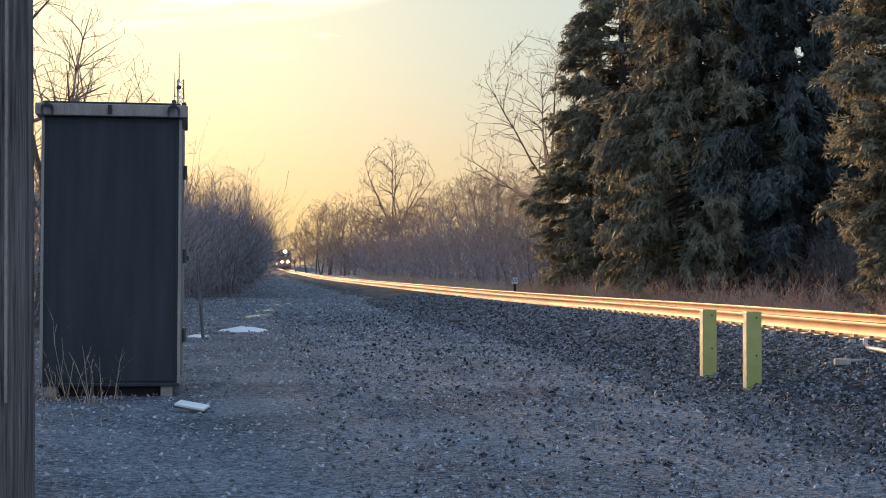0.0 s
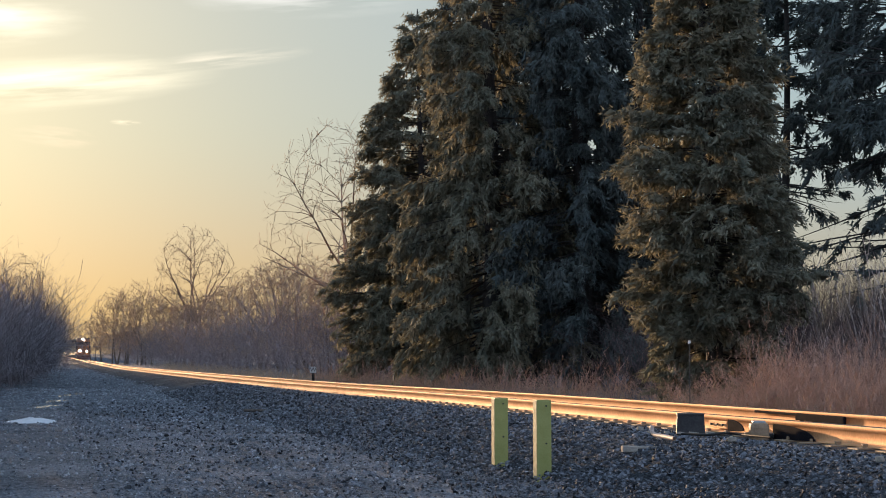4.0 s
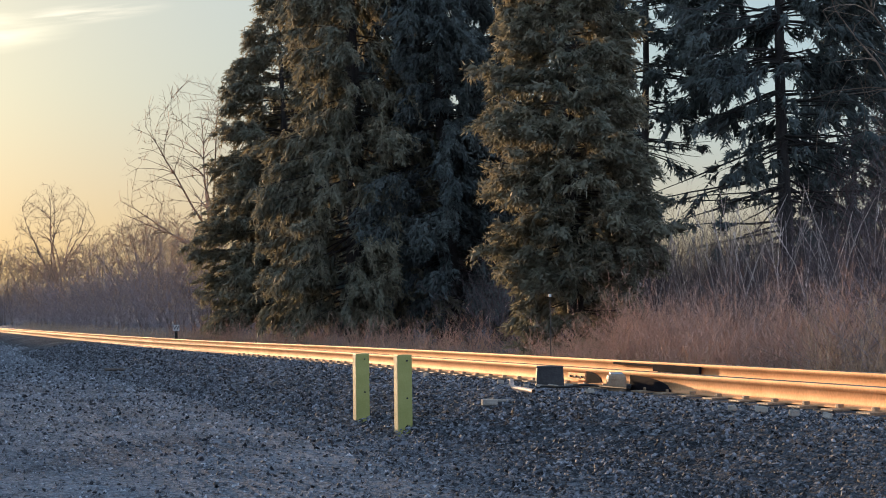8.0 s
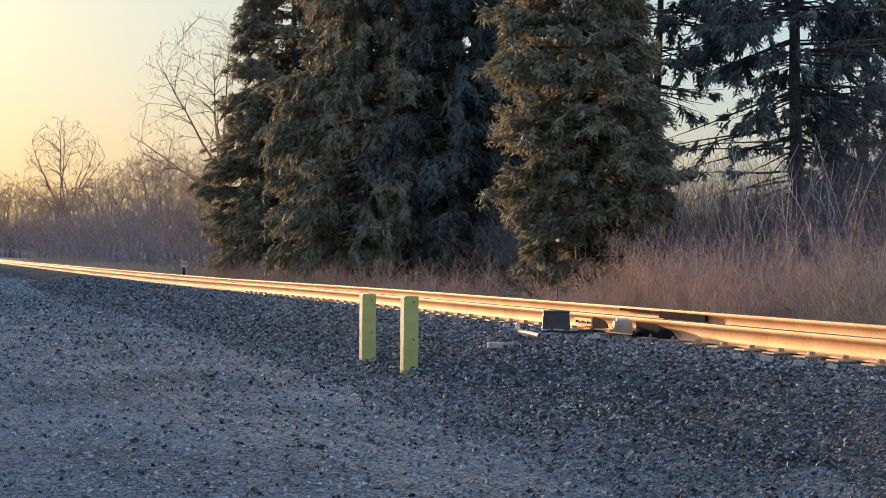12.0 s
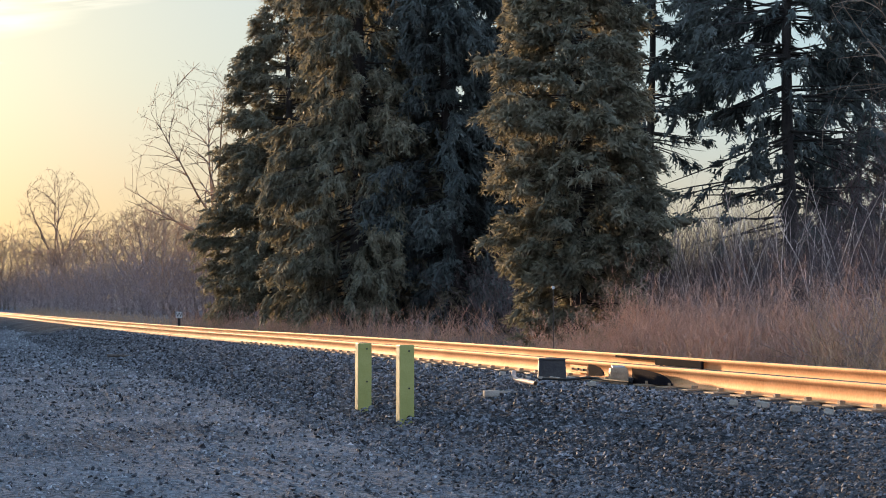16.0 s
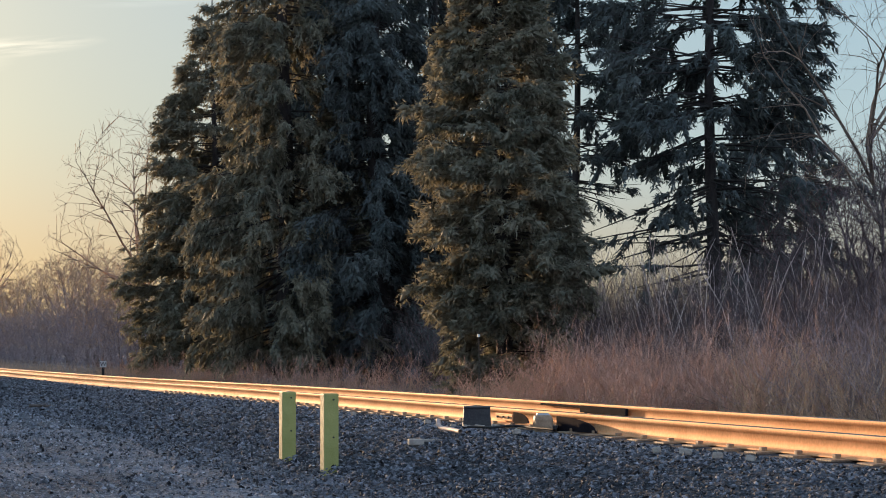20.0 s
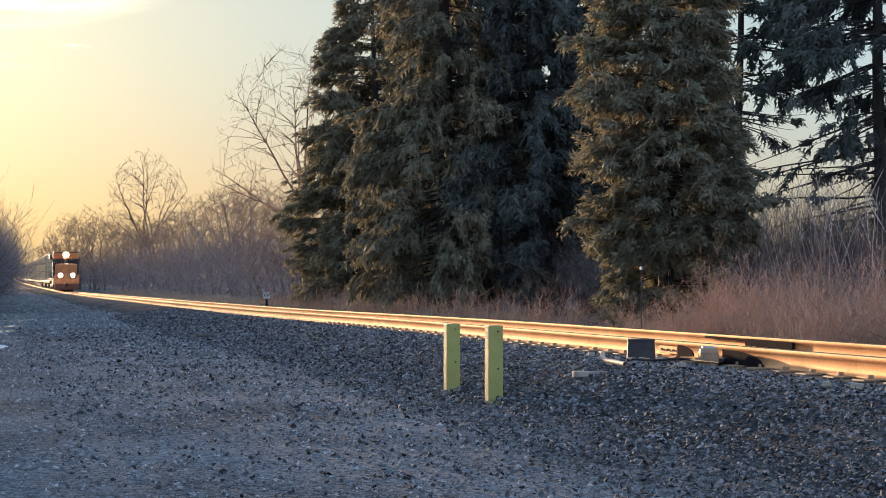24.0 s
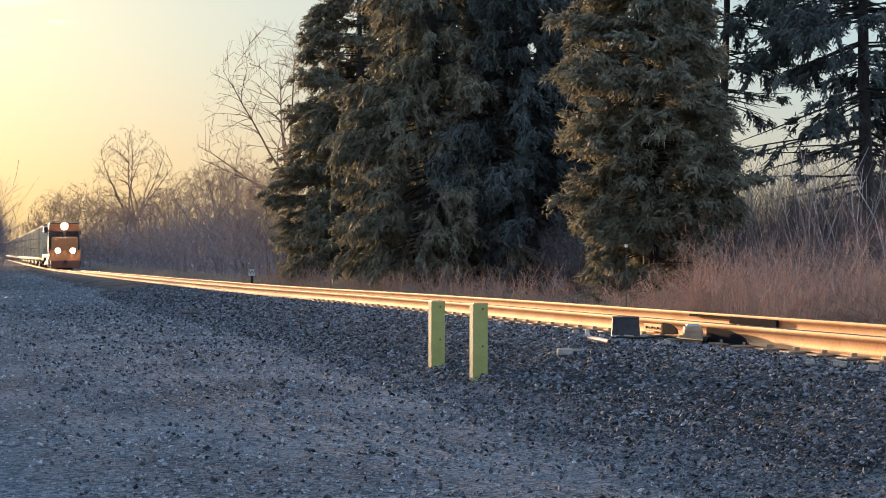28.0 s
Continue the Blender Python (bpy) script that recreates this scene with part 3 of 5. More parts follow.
# ---- yellow marker posts ----
def marker_post(m, h, label):
    p = tagged(empty("marker_post", m), label, "marker post", group="yellow marker posts")
    part("post", boxed(0, 0, h / 2 - 0.15, 0.15, 0.14, h + 0.3, bevel=0.006), M_YELLOW, p)
    # thin pale strip paints the sunlit left face
    part("sunlit_edge", boxed(-0.076, 0, h / 2 - 0.16, 0.006, 0.13, h + 0.3, bevel=0.002), M_SUNEDGE, p, "narrow left edge coloured pale as if sunlit")
    for z in (h - 0.06, h * 0.45):
        part("bolt", cyl(0.009, 0.009, 0.02, 8, pose(0.02, -0.071, z, 90)), M_BLACK, p)
    return p


for (x, y), h, a in (((1.50, 18.55), 0.76, 0), ((1.80, 17.0), 0.79, 0)):
    marker_post(pose(x + 0.05, y, land_at(x, y), 0, 0, 10), h, "square yellow-painted wooden marker post standing in ballast")

# ---- trees ----
def bough_blades(rng, p, axis_dir, length, out, girth, count, blade):
    """Tufts of flat needle sprays lying like shingles on the skin of tapering tongues."""
    n = len(p)
    who = np.repeat(np.arange(n), count)
    t = np.tile((np.arange(count) + 0.5) / count, n) + rng.normal(0, 0.5 / count, len(who))
    t = np.clip(t, 0, 1)
    a, b = sides(axis_dir)
    ro = rng.random(len(who)) * 2 * np.pi
    radial = a[who] * np.cos(ro)[:, None] + b[who] * np.sin(ro)[:, None]
    skin = girth[who] * np.sqrt(np.clip(t + 0.12, 0, 1)) * np.sqrt(np.clip(1.08 - t, 0.02, 1)) * 1.7
    q = p[who] + axis_dir[who] * (length[who] * t)[:, None] + radial * skin[:, None]
    face = unit(radial * 0.9 + out[who] * 0.5 + np.array([0, 0, 0.25]) + rng.normal(0, 0.3, q.shape))
    way = unit(axis_dir[who] * 0.75 + radial * 0.55 + rng.normal(0, 0.38, q.shape))
    way = unit(way - face * np.sum(way * face, 1, keepdims=True) * 0.8)
    wide = unit(np.cross(way, face))
    ln = blade * (0.07 + 0.09 * rng.random(len(who)))
    wd = blade * (0.012 + 0.014 * rng.random(len(who)))
    v = np.stack([q + wide * wd[:, None], q - wide * wd[:, None], q + way * ln[:, None]], 1).reshape(-1, 3)
    # the matted heart of each tongue
    k = np.linspace(0, 1, 3)
    core = p[:, None] + axis_dir[:, None] * (length[:, None] * (0.02 + 0.85 * k))[..., None] + rng.normal(0, 0.2, (n, 3, 3)) * girth[:, None, None]
    cv, cq = tubes(core, girth[:, None] * np.array([0.3, 0.75, 0.1])[None] * (0.7 + 0.6 * rng.random((n, 3))), 3)
    return v, np.arange(len(v)).reshape(-1, 3), cv, cq


def conifer(name, x, y, h, profile, seed, label, mat, hang=1.0, columns=16, furrow=0.4, boughs=14.0, tufts=4.5, count=26, blade=1.0, bare=0.06, gaps=0.0, trunk=0.016, side=0.24):
    """A conifer: trunk, drooping boughs with side branches, and tongues of needles hanging from them.
    profile gives the crown's radius by height; hang turns the tongues from level fans to plumb curtains."""
    rng = np.random.default_rng(seed)
    t = tagged(empty(name, pose(x, y, land_at(x, y) - 0.1)), label, "tree", group="conifers beyond the track")
    tz = np.linspace(0, h, 14)
    tp = np.stack([0.10 * np.sin(tz * 0.4 + seed), 0.10 * np.cos(tz * 0.33 + seed), tz], -1)[None]
    tv, tq = tubes(tp, (trunk * h * (1 - 0.95 * tz / h) + 0.01)[None], 10)
    put("trunk", mesh_np("trunk", tv, tq, smooth=True), M_DARKBARK, t)
    pz, pr = np.array(profile).T
    # boughs, thicker set where the crown is wide
    nb = int(h * boughs)
    z = h * (bare + (0.99 - bare) * rng.random(nb * 3))
    z = z[rng.random(nb * 3) < (0.25 + 0.75 * np.interp(z, pz, pr) / pr.max())][:nb]
    nb = len(z)
    if gaps:
        # open crowns carry their boughs in loose tiers
        tier = h * 0.06
        z = np.floor(z / tier) * tier + tier * 0.55 * rng.random(nb)
    edge = np.interp(z, pz, pr)
    col = np.floor(rng.random(nb) * columns)
    th = (col + rng.normal(0.5, 0.15 if hang > 0.6 and not gaps else 0.4, nb)) * 2 * np.pi / columns + 0.22 * np.sin(z * 0.5 + 1.7 * col)
    depth = 0.5 + 0.5 * np.sin(2.399 * col * 3.1 + z * (0.9 + 0.1 * (col % 3)))
    ln = edge * (1 - furrow * (0.55 * depth + 0.45 * rng.random(nb) ** 2)) * (0.93 + 0.14 * rng.random(nb))
    rise = (-0.10 - 0.25 * hang + 0.45 * z / h) + rng.normal(0, 0.08, nb)
    way = unit(np.stack([np.cos(th), np.sin(th), rise], -1))
    start = np.stack([np.interp(z, tz, tp[0, :, 0]), np.interp(z, tz, tp[0, :, 1]), z + 0.12 * ln], -1)
    p1, r1 = shoots(rng, start, way, ln, 0.010 + 0.008 * ln, 6, 0.05, -0.02 * hang)
    # side branches
    st, wy, l2, r2 = offshoots(rng, p1, r1, ln, 5, 0.3, 0.8, side, 0.6)
    wy = unit(wy * np.array([1, 1, 0.35]) + np.array([0, 0, -0.12]))
    p2, r2 = shoots(rng, st, wy, l2, np.maximum(r2, 0.006), 6, 0.08, -0.04)
    bv, bq = join([tubes(p1, r1, 3), tubes(p2[:, ::2], r2[:, ::2], 2)])
    paths = np.concatenate([p1, p2])
    long_ = np.concatenate([ln, l2])
    first = np.concatenate([np.full(nb, 0.3), np.full(len(l2), 0.2)])
    per = np.maximum((long_ * (1 - first) * tufts).astype(int), 1)
    if gaps:
        # the shaded lower boughs have lost most of their needles
        keep = np.clip((paths[:, 0, 2] / h - bare) * 3.5, 0.12, 1 - gaps)
        per = (per * (rng.random(len(per)) < keep)).astype(int)
    who = np.repeat(np.arange(len(paths)), per)
    ft = (first[who] + (1 - first[who]) * rng.random(len(who)) ** 0.8) * 6
    i = np.minimum(ft.astype(int), 5)
    w = (ft - i)[:, None]
    p = paths[who, i] * (1 - w) + paths[who, i + 1] * w
    d = unit(paths[who, i + 1] - paths[who, i])
    out = unit(p * np.array([1, 1, 0]) + 1e-6)
    ax = unit(d * (1.15 - 0.75 * hang) + np.array([0, 0, -1.0]) * hang * (0.75 + 0.5 * rng.random((len(who), 1))) + out * 0.22 + rng.normal(0, 0.16, p.shape))
    tl = (0.30 + 0.55 * rng.random(len(who)) ** 1.5) * np.clip(edge.max() / 3.2, 0.7, 1.15) * np.where(ft > 5.2, 0.75, 1.0) * (0.7 + 0.3 * hang)
    girth = (0.055 + 0.06 * rng.random(len(who))) * (1.25 - 0.35 * hang)
    v, q, cv, cq = bough_blades(rng, p, ax, tl, out, girth, count, blade)
    crown = put("crown", mesh_np("crown", np.concatenate([v, cv, bv]), np.concatenate([bq + len(v) + len(cv), cq + len(v)]), q), mat, t)
    crown.data.materials.append(M_DARKBARK)
    crown.data.polygons.foreach_set("material_index", (np.arange(len(bq) + len(cq) + len(q)) < len(bq)).astype(np.int32))
    return t


def at_az(az, dist):
    """A place by its bearing (degrees left of +y) and distance from the standing place."""
    return -dist * math.sin(radians(az)), dist * math.cos(radians(az))


SP = "tall dense dark-green spruce with drooping boughs beyond the track"
PN = "open-crowned dark conifer with sky showing through its branches"


def cone(h, r, belly=0.16, power=0.85):
    """A crown's radius by height: full below, closing to the tip above the belly."""
    return [(h * k / 12, r * (1.0 if k / 12 < belly else max(0.02, (1 - k / 12) / (1 - belly)) ** power)) for k in range(13)]


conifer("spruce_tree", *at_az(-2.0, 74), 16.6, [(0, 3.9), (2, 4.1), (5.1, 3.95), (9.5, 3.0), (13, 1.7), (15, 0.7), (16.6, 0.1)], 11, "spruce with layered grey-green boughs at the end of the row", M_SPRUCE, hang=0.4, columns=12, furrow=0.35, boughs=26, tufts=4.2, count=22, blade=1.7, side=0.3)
# rear and inner spruces get the darker needles, their shade put into colour
conifer("spruce_tree", *at_az(-3.6, 80), 24, cone(24, 4.4), 17, SP, M_PINESHADE, columns=13, boughs=17, tufts=3.0, count=14, blade=1.9)
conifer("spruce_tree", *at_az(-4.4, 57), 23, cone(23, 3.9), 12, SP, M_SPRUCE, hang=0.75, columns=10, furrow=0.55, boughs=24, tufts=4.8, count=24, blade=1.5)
conifer("spruce_tree", *at_az(-7.5, 56), 23, cone(23, 3.4), 13, SP, M_PINESHADE, hang=0.75, columns=9, furrow=0.6, boughs=24, tufts=4.8, count=24, blade=1.4)
conifer("spruce_tree", *at_az(-5.9, 64), 25, cone(25, 3.9), 15, SP, M_PINESHADE, columns=12, boughs=17, tufts=3.0, count=14, blade=1.8)
conifer("spruce_tree", *at_az(-9.4, 59), 22, cone(22, 3.4), 16, SP, M_PINESHADE, columns=11, boughs=15, tufts=3.0, count=14, blade=1.8)
conifer("spruce_tree", *at_az(-12.0, 56), 19, cone(19, 3.0), 18, SP, M_PINESHADE, columns=11, boughs=14, tufts=3.0, count=14, blade=1.7)
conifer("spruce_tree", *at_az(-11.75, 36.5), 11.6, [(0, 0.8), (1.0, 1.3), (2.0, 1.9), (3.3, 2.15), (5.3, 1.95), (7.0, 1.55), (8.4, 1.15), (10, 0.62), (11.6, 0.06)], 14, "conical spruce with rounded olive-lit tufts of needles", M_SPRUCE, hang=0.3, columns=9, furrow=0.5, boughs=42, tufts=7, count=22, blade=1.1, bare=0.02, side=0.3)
conifer("pine_tree", *at_az(-18.9, 45), 19, cone(19, 3.7, 0.5, 0.8), 21, PN, M_PINESHADE, hang=0.6, columns=13, furrow=0.5, boughs=17, tufts=4.0, count=22, blade=1.5, bare=0.17, gaps=0.36, trunk=0.010, side=0.28)
conifer("pine_tree", *at_az(-21.2, 52), 11, cone(11, 2.6, 0.4), 22, PN, M_PINESHADE, hang=0.7, columns=9, furrow=0.5, boughs=13, tufts=3.8, count=22, blade=1.5, bare=0.2, gaps=0.25, side=0.28, trunk=0.009)
conifer("pine_tree", *at_az(-14.3, 47), 17, cone(17, 2.6, 0.5, 0.7), 23, PN, M_PINESHADE, hang=0.5, columns=9, furrow=0.5, boughs=14, tufts=3.6, count=22, blade=1.5, bare=0.3, gaps=0.38, side=0.3, trunk=0.008)


def fan_tree(name, x, y, h, wide, seed, label, fork=0.3, limbs=9, twigs=(7, 6, 5, 3), thin=0.006, group="bare trees", mat=None, lean=0.0, trunk_r=None, cone=1.15, crook=0.09, stems=1):
    """A leafless tree whose limbs fan from a low fork to a rounded crown, each order of twigs kept inside it."""
    rng = np.random.default_rng(seed)
    t = tagged(empty(name, pose(x, y, land_at(x, y) - 0.1)), label, "tree", group=group)
    tr = trunk_r or 0.011 * h + 0.01
    way0 = np.stack([lean + 0.12 * rng.normal(0, 1, stems) * (stems > 1), 0.12 * rng.normal(0, 1, stems) * (stems > 1), np.ones(stems)], -1)
    root = np.stack([rng.normal(0, 0.12 * (stems > 1), stems) * wide, rng.normal(0, 0.12 * (stems > 1), stems) * wide, np.zeros(stems)], -1)
    p0, r0 = shoots(rng, root, unit(way0), np.full(stems, h * (fork + 0.12)), np.full(stems, tr), 6, 0.03, 0.03)
    for k in range(stems):
        tv, tq = tubes(p0[k:k + 1], np.maximum(r0[k:k + 1], tr * 0.5), 7)
        put("trunk", mesh_np("trunk", tv, tq, smooth=True), M_BARK, t)
    mid, tall = h * (0.32 + 0.55 * fork), h * (0.68 - 0.55 * fork)

    def far(p):
        """How far out in the crown each point lies: 1 at its rounded outline."""
        return np.sqrt(((p[:, 0] - lean * h * 0.6) ** 2 + p[:, 1] ** 2) / wide ** 2 + ((p[:, 2] - mid) / tall) ** 2)

    n = limbs
    el = cone * np.sqrt((np.arange(n) + 0.5) / n)
    th = np.arange(n) * 2.39996 + rng.normal(0, 0.3, n)
    way = np.stack([np.sin(el) * np.cos(th), np.sin(el) * np.sin(th), np.cos(el)], -1)
    who = rng.integers(0, stems, n)
    st = p0[who, 4 + (np.arange(n) % 3)]
    ln = np.full(n, 0.3)
    for _ in range(60):
        ok = far(st + way * ln[:, None]) < 0.92
        ln = np.where(ok, ln + h * 0.02, ln)
    paths, radii = shoots(rng, st, way, ln, np.full(n, tr * 0.55), 7, crook, 0.01)
    radii = tr * 0.55 * np.linspace(1, 0.04, 8)[None] ** 0.8 + np.zeros((n, 1)) + thin * 0.6
    ok = far(paths[:, -1]) < 1.08
    paths, radii, ln = paths[ok], radii[ok], ln[ok]
    pieces = [tubes(paths, radii, 5)]
    # finer orders grow from the nearest older wood towards points spread through the crown
    centre = np.array([lean * h * 0.6, 0, mid])
    size = np.array([wide, wide, tall])
    old_p, old_d, old_r = paths[:, 2:].reshape(-1, 3), unit(np.gradient(paths, axis=1))[:, 2:].reshape(-1, 3), radii[:, 2:].reshape(-1)
    m = limbs
    for lv, each in enumerate(twigs):
        m = int(m * each * (0.9, 0.55, 0.5, 0.5)[lv])
        goal = unit(rng.normal(0, 1, (m, 3)))
        goal[:, 2] = np.where(goal[:, 2] < -0.5, -goal[:, 2], goal[:, 2])
        goal = centre + goal * size * ((0.25 + 0.75 * rng.random(m)) ** (0.5 - 0.08 * lv))[:, None] * (0.94 + 0.08 * rng.random(m))[:, None]
        gap = goal[:, None] - old_p[None]
        dist = np.linalg.norm(gap, axis=2)
        against = np.sum(gap * old_d[None], 2) < 0.25 * dist
        pick = np.argmin(dist + against * h, 1)
        ln = dist[np.arange(m), pick]
        ok = (ln > 0.02 * h) & (ln < 0.45 * h)
        goal, pick, ln = goal[ok], pick[ok], ln[ok]
        st, bend = old_p[pick], old_p[pick] + old_d[pick] * (ln * 0.22)[:, None]
        seg = (6, 4, 3, 2)[lv]
        k = np.linspace(0, 1, seg + 1)[None, :, None]
        paths = st[:, None] * (1 - k) ** 2 + bend[:, None] * 2 * k * (1 - k) + goal[:, None] * k * k
        paths = paths + rng.normal(0, crook * 0.5, paths.shape) * (ln[:, None, None] / seg) * np.minimum(1, 3 * k)
        rd = np.maximum(old_r[pick] * 0.7, thin)
        radii = np.maximum(rd[:, None] * (1 - 0.7 * k[:, :, 0]), thin * 0.7)
        pieces.append(tubes(paths, radii, (4, 3, 2, 2)[lv]))
        old_p = np.concatenate([old_p, paths[:, 1:].reshape(-1, 3)])
        old_d = np.concatenate([old_d, unit(np.gradient(paths, axis=1))[:, 1:].reshape(-1, 3)])
        old_r = np.concatenate([old_r, radii[:, 1:].reshape(-1)])
    v, q = join(pieces)
    put("crown", mesh_np("crown", v, q), mat or M_TWIG, t)
    return t


BT = "leafless deciduous tree with fine grey-brown twigs"
fan_tree("bare_tree", *at_az(5.6, 225), 19.0, 6.5, 31, "round-crowned leafless tree above the far brush", fork=0.22, limbs=12, twigs=(12, 8, 6), thin=0.022, cone=0.75, crook=0.10)
fan_tree("bare_tree", *at_az(0.45, 88), 14.2, 5.0, 35, "leafless tree with wide arching limbs beside the spruces", fork=0.34, limbs=15, twigs=(8, 7, 6), thin=0.012, cone=1.25, crook=0.08, trunk_r=0.11)
fan_tree("bare_tree", *at_az(-24.7, 42), 14, 4.2, 33, "leafless tree with upright limbs at the edge of the conifers", fork=0.3, limbs=9, twigs=(6, 5, 4, 3), thin=0.007, cone=0.7, trunk_r=0.075, crook=0.13)
fan_tree("bare_tree", *at_az(-27.2, 40), 12, 3.4, 34, BT, fork=0.3, limbs=8, twigs=(6, 5, 4, 3), thin=0.007, cone=0.8, trunk_r=0.07, crook=0.13)
for az, dist, h, sd in ((-21.6, 47, 5.5, 241), (-22.6, 43, 6.5, 242), (-23.4, 52, 8, 243), (-24.3, 46, 7, 244), (-25.6, 50, 8, 245), (-26.6, 46, 7.5, 246), (-22.9, 38, 5.2, 247), (-24.6, 37, 6.0, 248), (-25.9, 36, 5.6, 249)):
    fan_tree("bare_tree", *at_az(az, dist), h, h * 0.33, sd, "dense leafless thorny tree at the edge of the conifers", fork=0.12, limbs=14, twigs=(7, 6, 6), thin=0.008, mat=M_PURPLE, crook=0.16, stems=3)
# far belt of trees beyond the brush, beside the line
rr = random.Random(9)
for k in range(30):
    az = 8.9 - 8.3 * k / 29 + rr.uniform(-0.15, 0.15)
    dist = 340 - 240 * (k / 29) ** 0.8 + rr.uniform(-12, 12)
    # crowns stand highest on either side of the round tree
    top = float(np.interp(az, (0.5, 2.0, 3.2, 4.2, 5.6, 6.6, 7.4, 8.2, 9.0), (3.1, 3.5, 3.3, 2.7, 2.2, 2.3, 2.6, 2.3, 1.4))) + rr.uniform(-0.35, 0.2)
    h = 1.5 + dist * math.tan(radians(top))
    fan_tree("bare_tree", *at_az(az, dist), h, h * rr.uniform(0.3, 0.42), 100 + k, BT, fork=rr.uniform(0.14, 0.26), limbs=10, twigs=(8, 7, 6), thin=0.0001 * dist, cone=0.95, group="far bare trees", stems=2)
# trees on the yard's side of the line
for k in range(16):
    az = 11.2 + 3.6 * (k / 15) + rr.uniform(-0.15, 0.15)
    dist = 150 - 105 * (k / 15) ** 0.7
    h = dist * 0.06 + rr.uniform(0.6, 1.9)
    fan_tree("bare_tree", *at_az(az, dist), h, h * rr.uniform(0.26, 0.36), 200 + k, BT, fork=0.15, limbs=10, twigs=(6, 5, 4), thin=0.00006 * dist + 0.002, cone=0.8, group="left bare trees", stems=2)
for az, dist, h, sd in ((15.5, 42, 6.0, 231), (18.9, 36, 6.4, 233), (10.5, 260, 11, 234), (10.0, 420, 13, 235), (9.9, 600, 14, 236), (11.4, 330, 12, 237)):
    fan_tree("bare_tree", *at_az(az, dist), h, h * 0.34, sd, BT, fork=0.2, limbs=10, twigs=(6, 5, 4), thin=0.00006 * dist + 0.003, cone=0.9, group="left bare trees", stems=2)
for az, dist, h, sd, ln_ in ((17.6, 36, 7.2, 251, 0.10), (16.3, 39, 6.6, 252, 0.05)):
    fan_tree("bare_tree", *at_az(az, dist), h, 2.6, sd, "leafless tree with wide arching twigs behind the relay cabinet", fork=0.3, limbs=12, twigs=(6, 5, 4, 2), thin=0.006, cone=1.2, lean=ln_, group="left bare trees")
fan_tree("bare_tree", *at_az(19.4, 33), 8.6, 2.4, 253, "leafless tree reaching a drooping branch past the utility pole", fork=0.5, limbs=8, twigs=(5, 4, 3, 2), thin=0.006, cone=1.5, group="left bare trees")
# the last trees on the yard's side, where the line comes in
for k, (az, dist, el) in enumerate(((11.45, 108, 3.7), (11.1, 120, 3.3), (10.9, 132, 3.6), (10.7, 150, 2.9), (10.4, 175, 2.6), (10.2, 205, 2.2), (10.15, 240, 1.8), (10.05, 300, 1.4), (10.0, 370, 1.1))):
    h = dist * math.tan(radians(el)) + 1.6
    fan_tree("bare_tree", *at_az(az, dist), h, h * (0.30 if k < 4 else 0.33), 260 + k, "golden sunlit leafless tree beside the line", fork=0.14, limbs=10, twigs=(6, 5, 4), thin=0.00007 * dist + 0.001, cone=0.9, group="left bare trees", stems=2)


def thicket(name, rng, x, y, height, mat, label, category, radius=0.006, seg=4, branch=5, wobble=0.14, lift=0.02, flare=0.35, rise=0.0, spread=0.6, twig=0.42):
    """A stand of thin stems with side twigs, in one mesh."""
    n = len(x)
    way = unit(np.stack([rng.normal(0, flare, n), rng.normal(0, flare, n), np.ones(n)], -1))
    start = np.stack([x, y, land(x, y) - 0.05 + rise * height * rng.random(n)], -1)
    rad = radius * (0.7 + 0.6 * rng.random(n))
    paths, radii = shoots(rng, start, way, height, rad, seg, wobble, lift)
    pieces = [tubes(paths, radii, 3)]
    if branch:
        st, wy, ln, rd = offshoots(rng, paths, radii, height, branch, 0.2, spread, twig, 0.7)
        p2, r2 = shoots(rng, st, wy, ln, np.maximum(rd, radius * 0.45), 2, wobble, lift)
        pieces.append(tubes(p2, np.maximum(r2, radius * 0.3), 2))
    v, q = join(pieces)
    ob = put(name, mesh_np(name, v, q), mat)
    return tagged(ob, label, category, kind="stuff")


def along(rng, n, s0, s1, u0, u1, power=1.0):
    s, u = s0 + (s1 - s0) * rng.random(n) ** power, u0 + (u1 - u0) * rng.random(n)
    return s * TD[0] + u * TN[0], s * TD[1] + u * TN[1], s, u


rng = np.random.default_rng(40)
# far brush beyond the track
x, y, s, u = along(rng, 5000, 75, 420, 13, 24, 1.3)
thicket("far_brush", rng, x, y, 2.6 + 2.6 * rng.random(len(x)) + 0.007 * s, M_BRUSH, "dense leafless brush beyond the track, greyed to look hazy", "brush", radius=0.012, seg=3, branch=9, wobble=0.36, flare=0.75, rise=0.35, spread=0.9)
# left brush by the yard road
x, y, s, u = along(rng, 7600, 26, 330, -7.5, 0.4, 1.4)
keep = u < -2.1 + 2.3 * np.clip((s - 50) / 40, 0, 1) - 1.2 * np.exp(-(s - 26) / 25)
x, y, s = x[keep], y[keep], s[keep]
thicket("left_brush", rng, x, y, 2.0 + 1.8 * rng.random(len(x)) + 0.015 * np.minimum(s, 110), M_BRUSH, "dense leafless brush along the gravel road", "brush", radius=0.011, seg=3, branch=9, wobble=0.34, flare=0.7, rise=0.35, spread=0.9)
x, y, s, u = along(rng, 3600, 75, 240, -4.8, -0.8)
thicket("roadside_brush", rng, x, y, 3.6 + 1.8 * rng.random(len(x)), M_BRUSH, "tall dense leafless brush where the road meets the line", "brush", radius=0.030, seg=3, branch=8, wobble=0.3, flare=0.5, rise=0.2, spread=0.9)
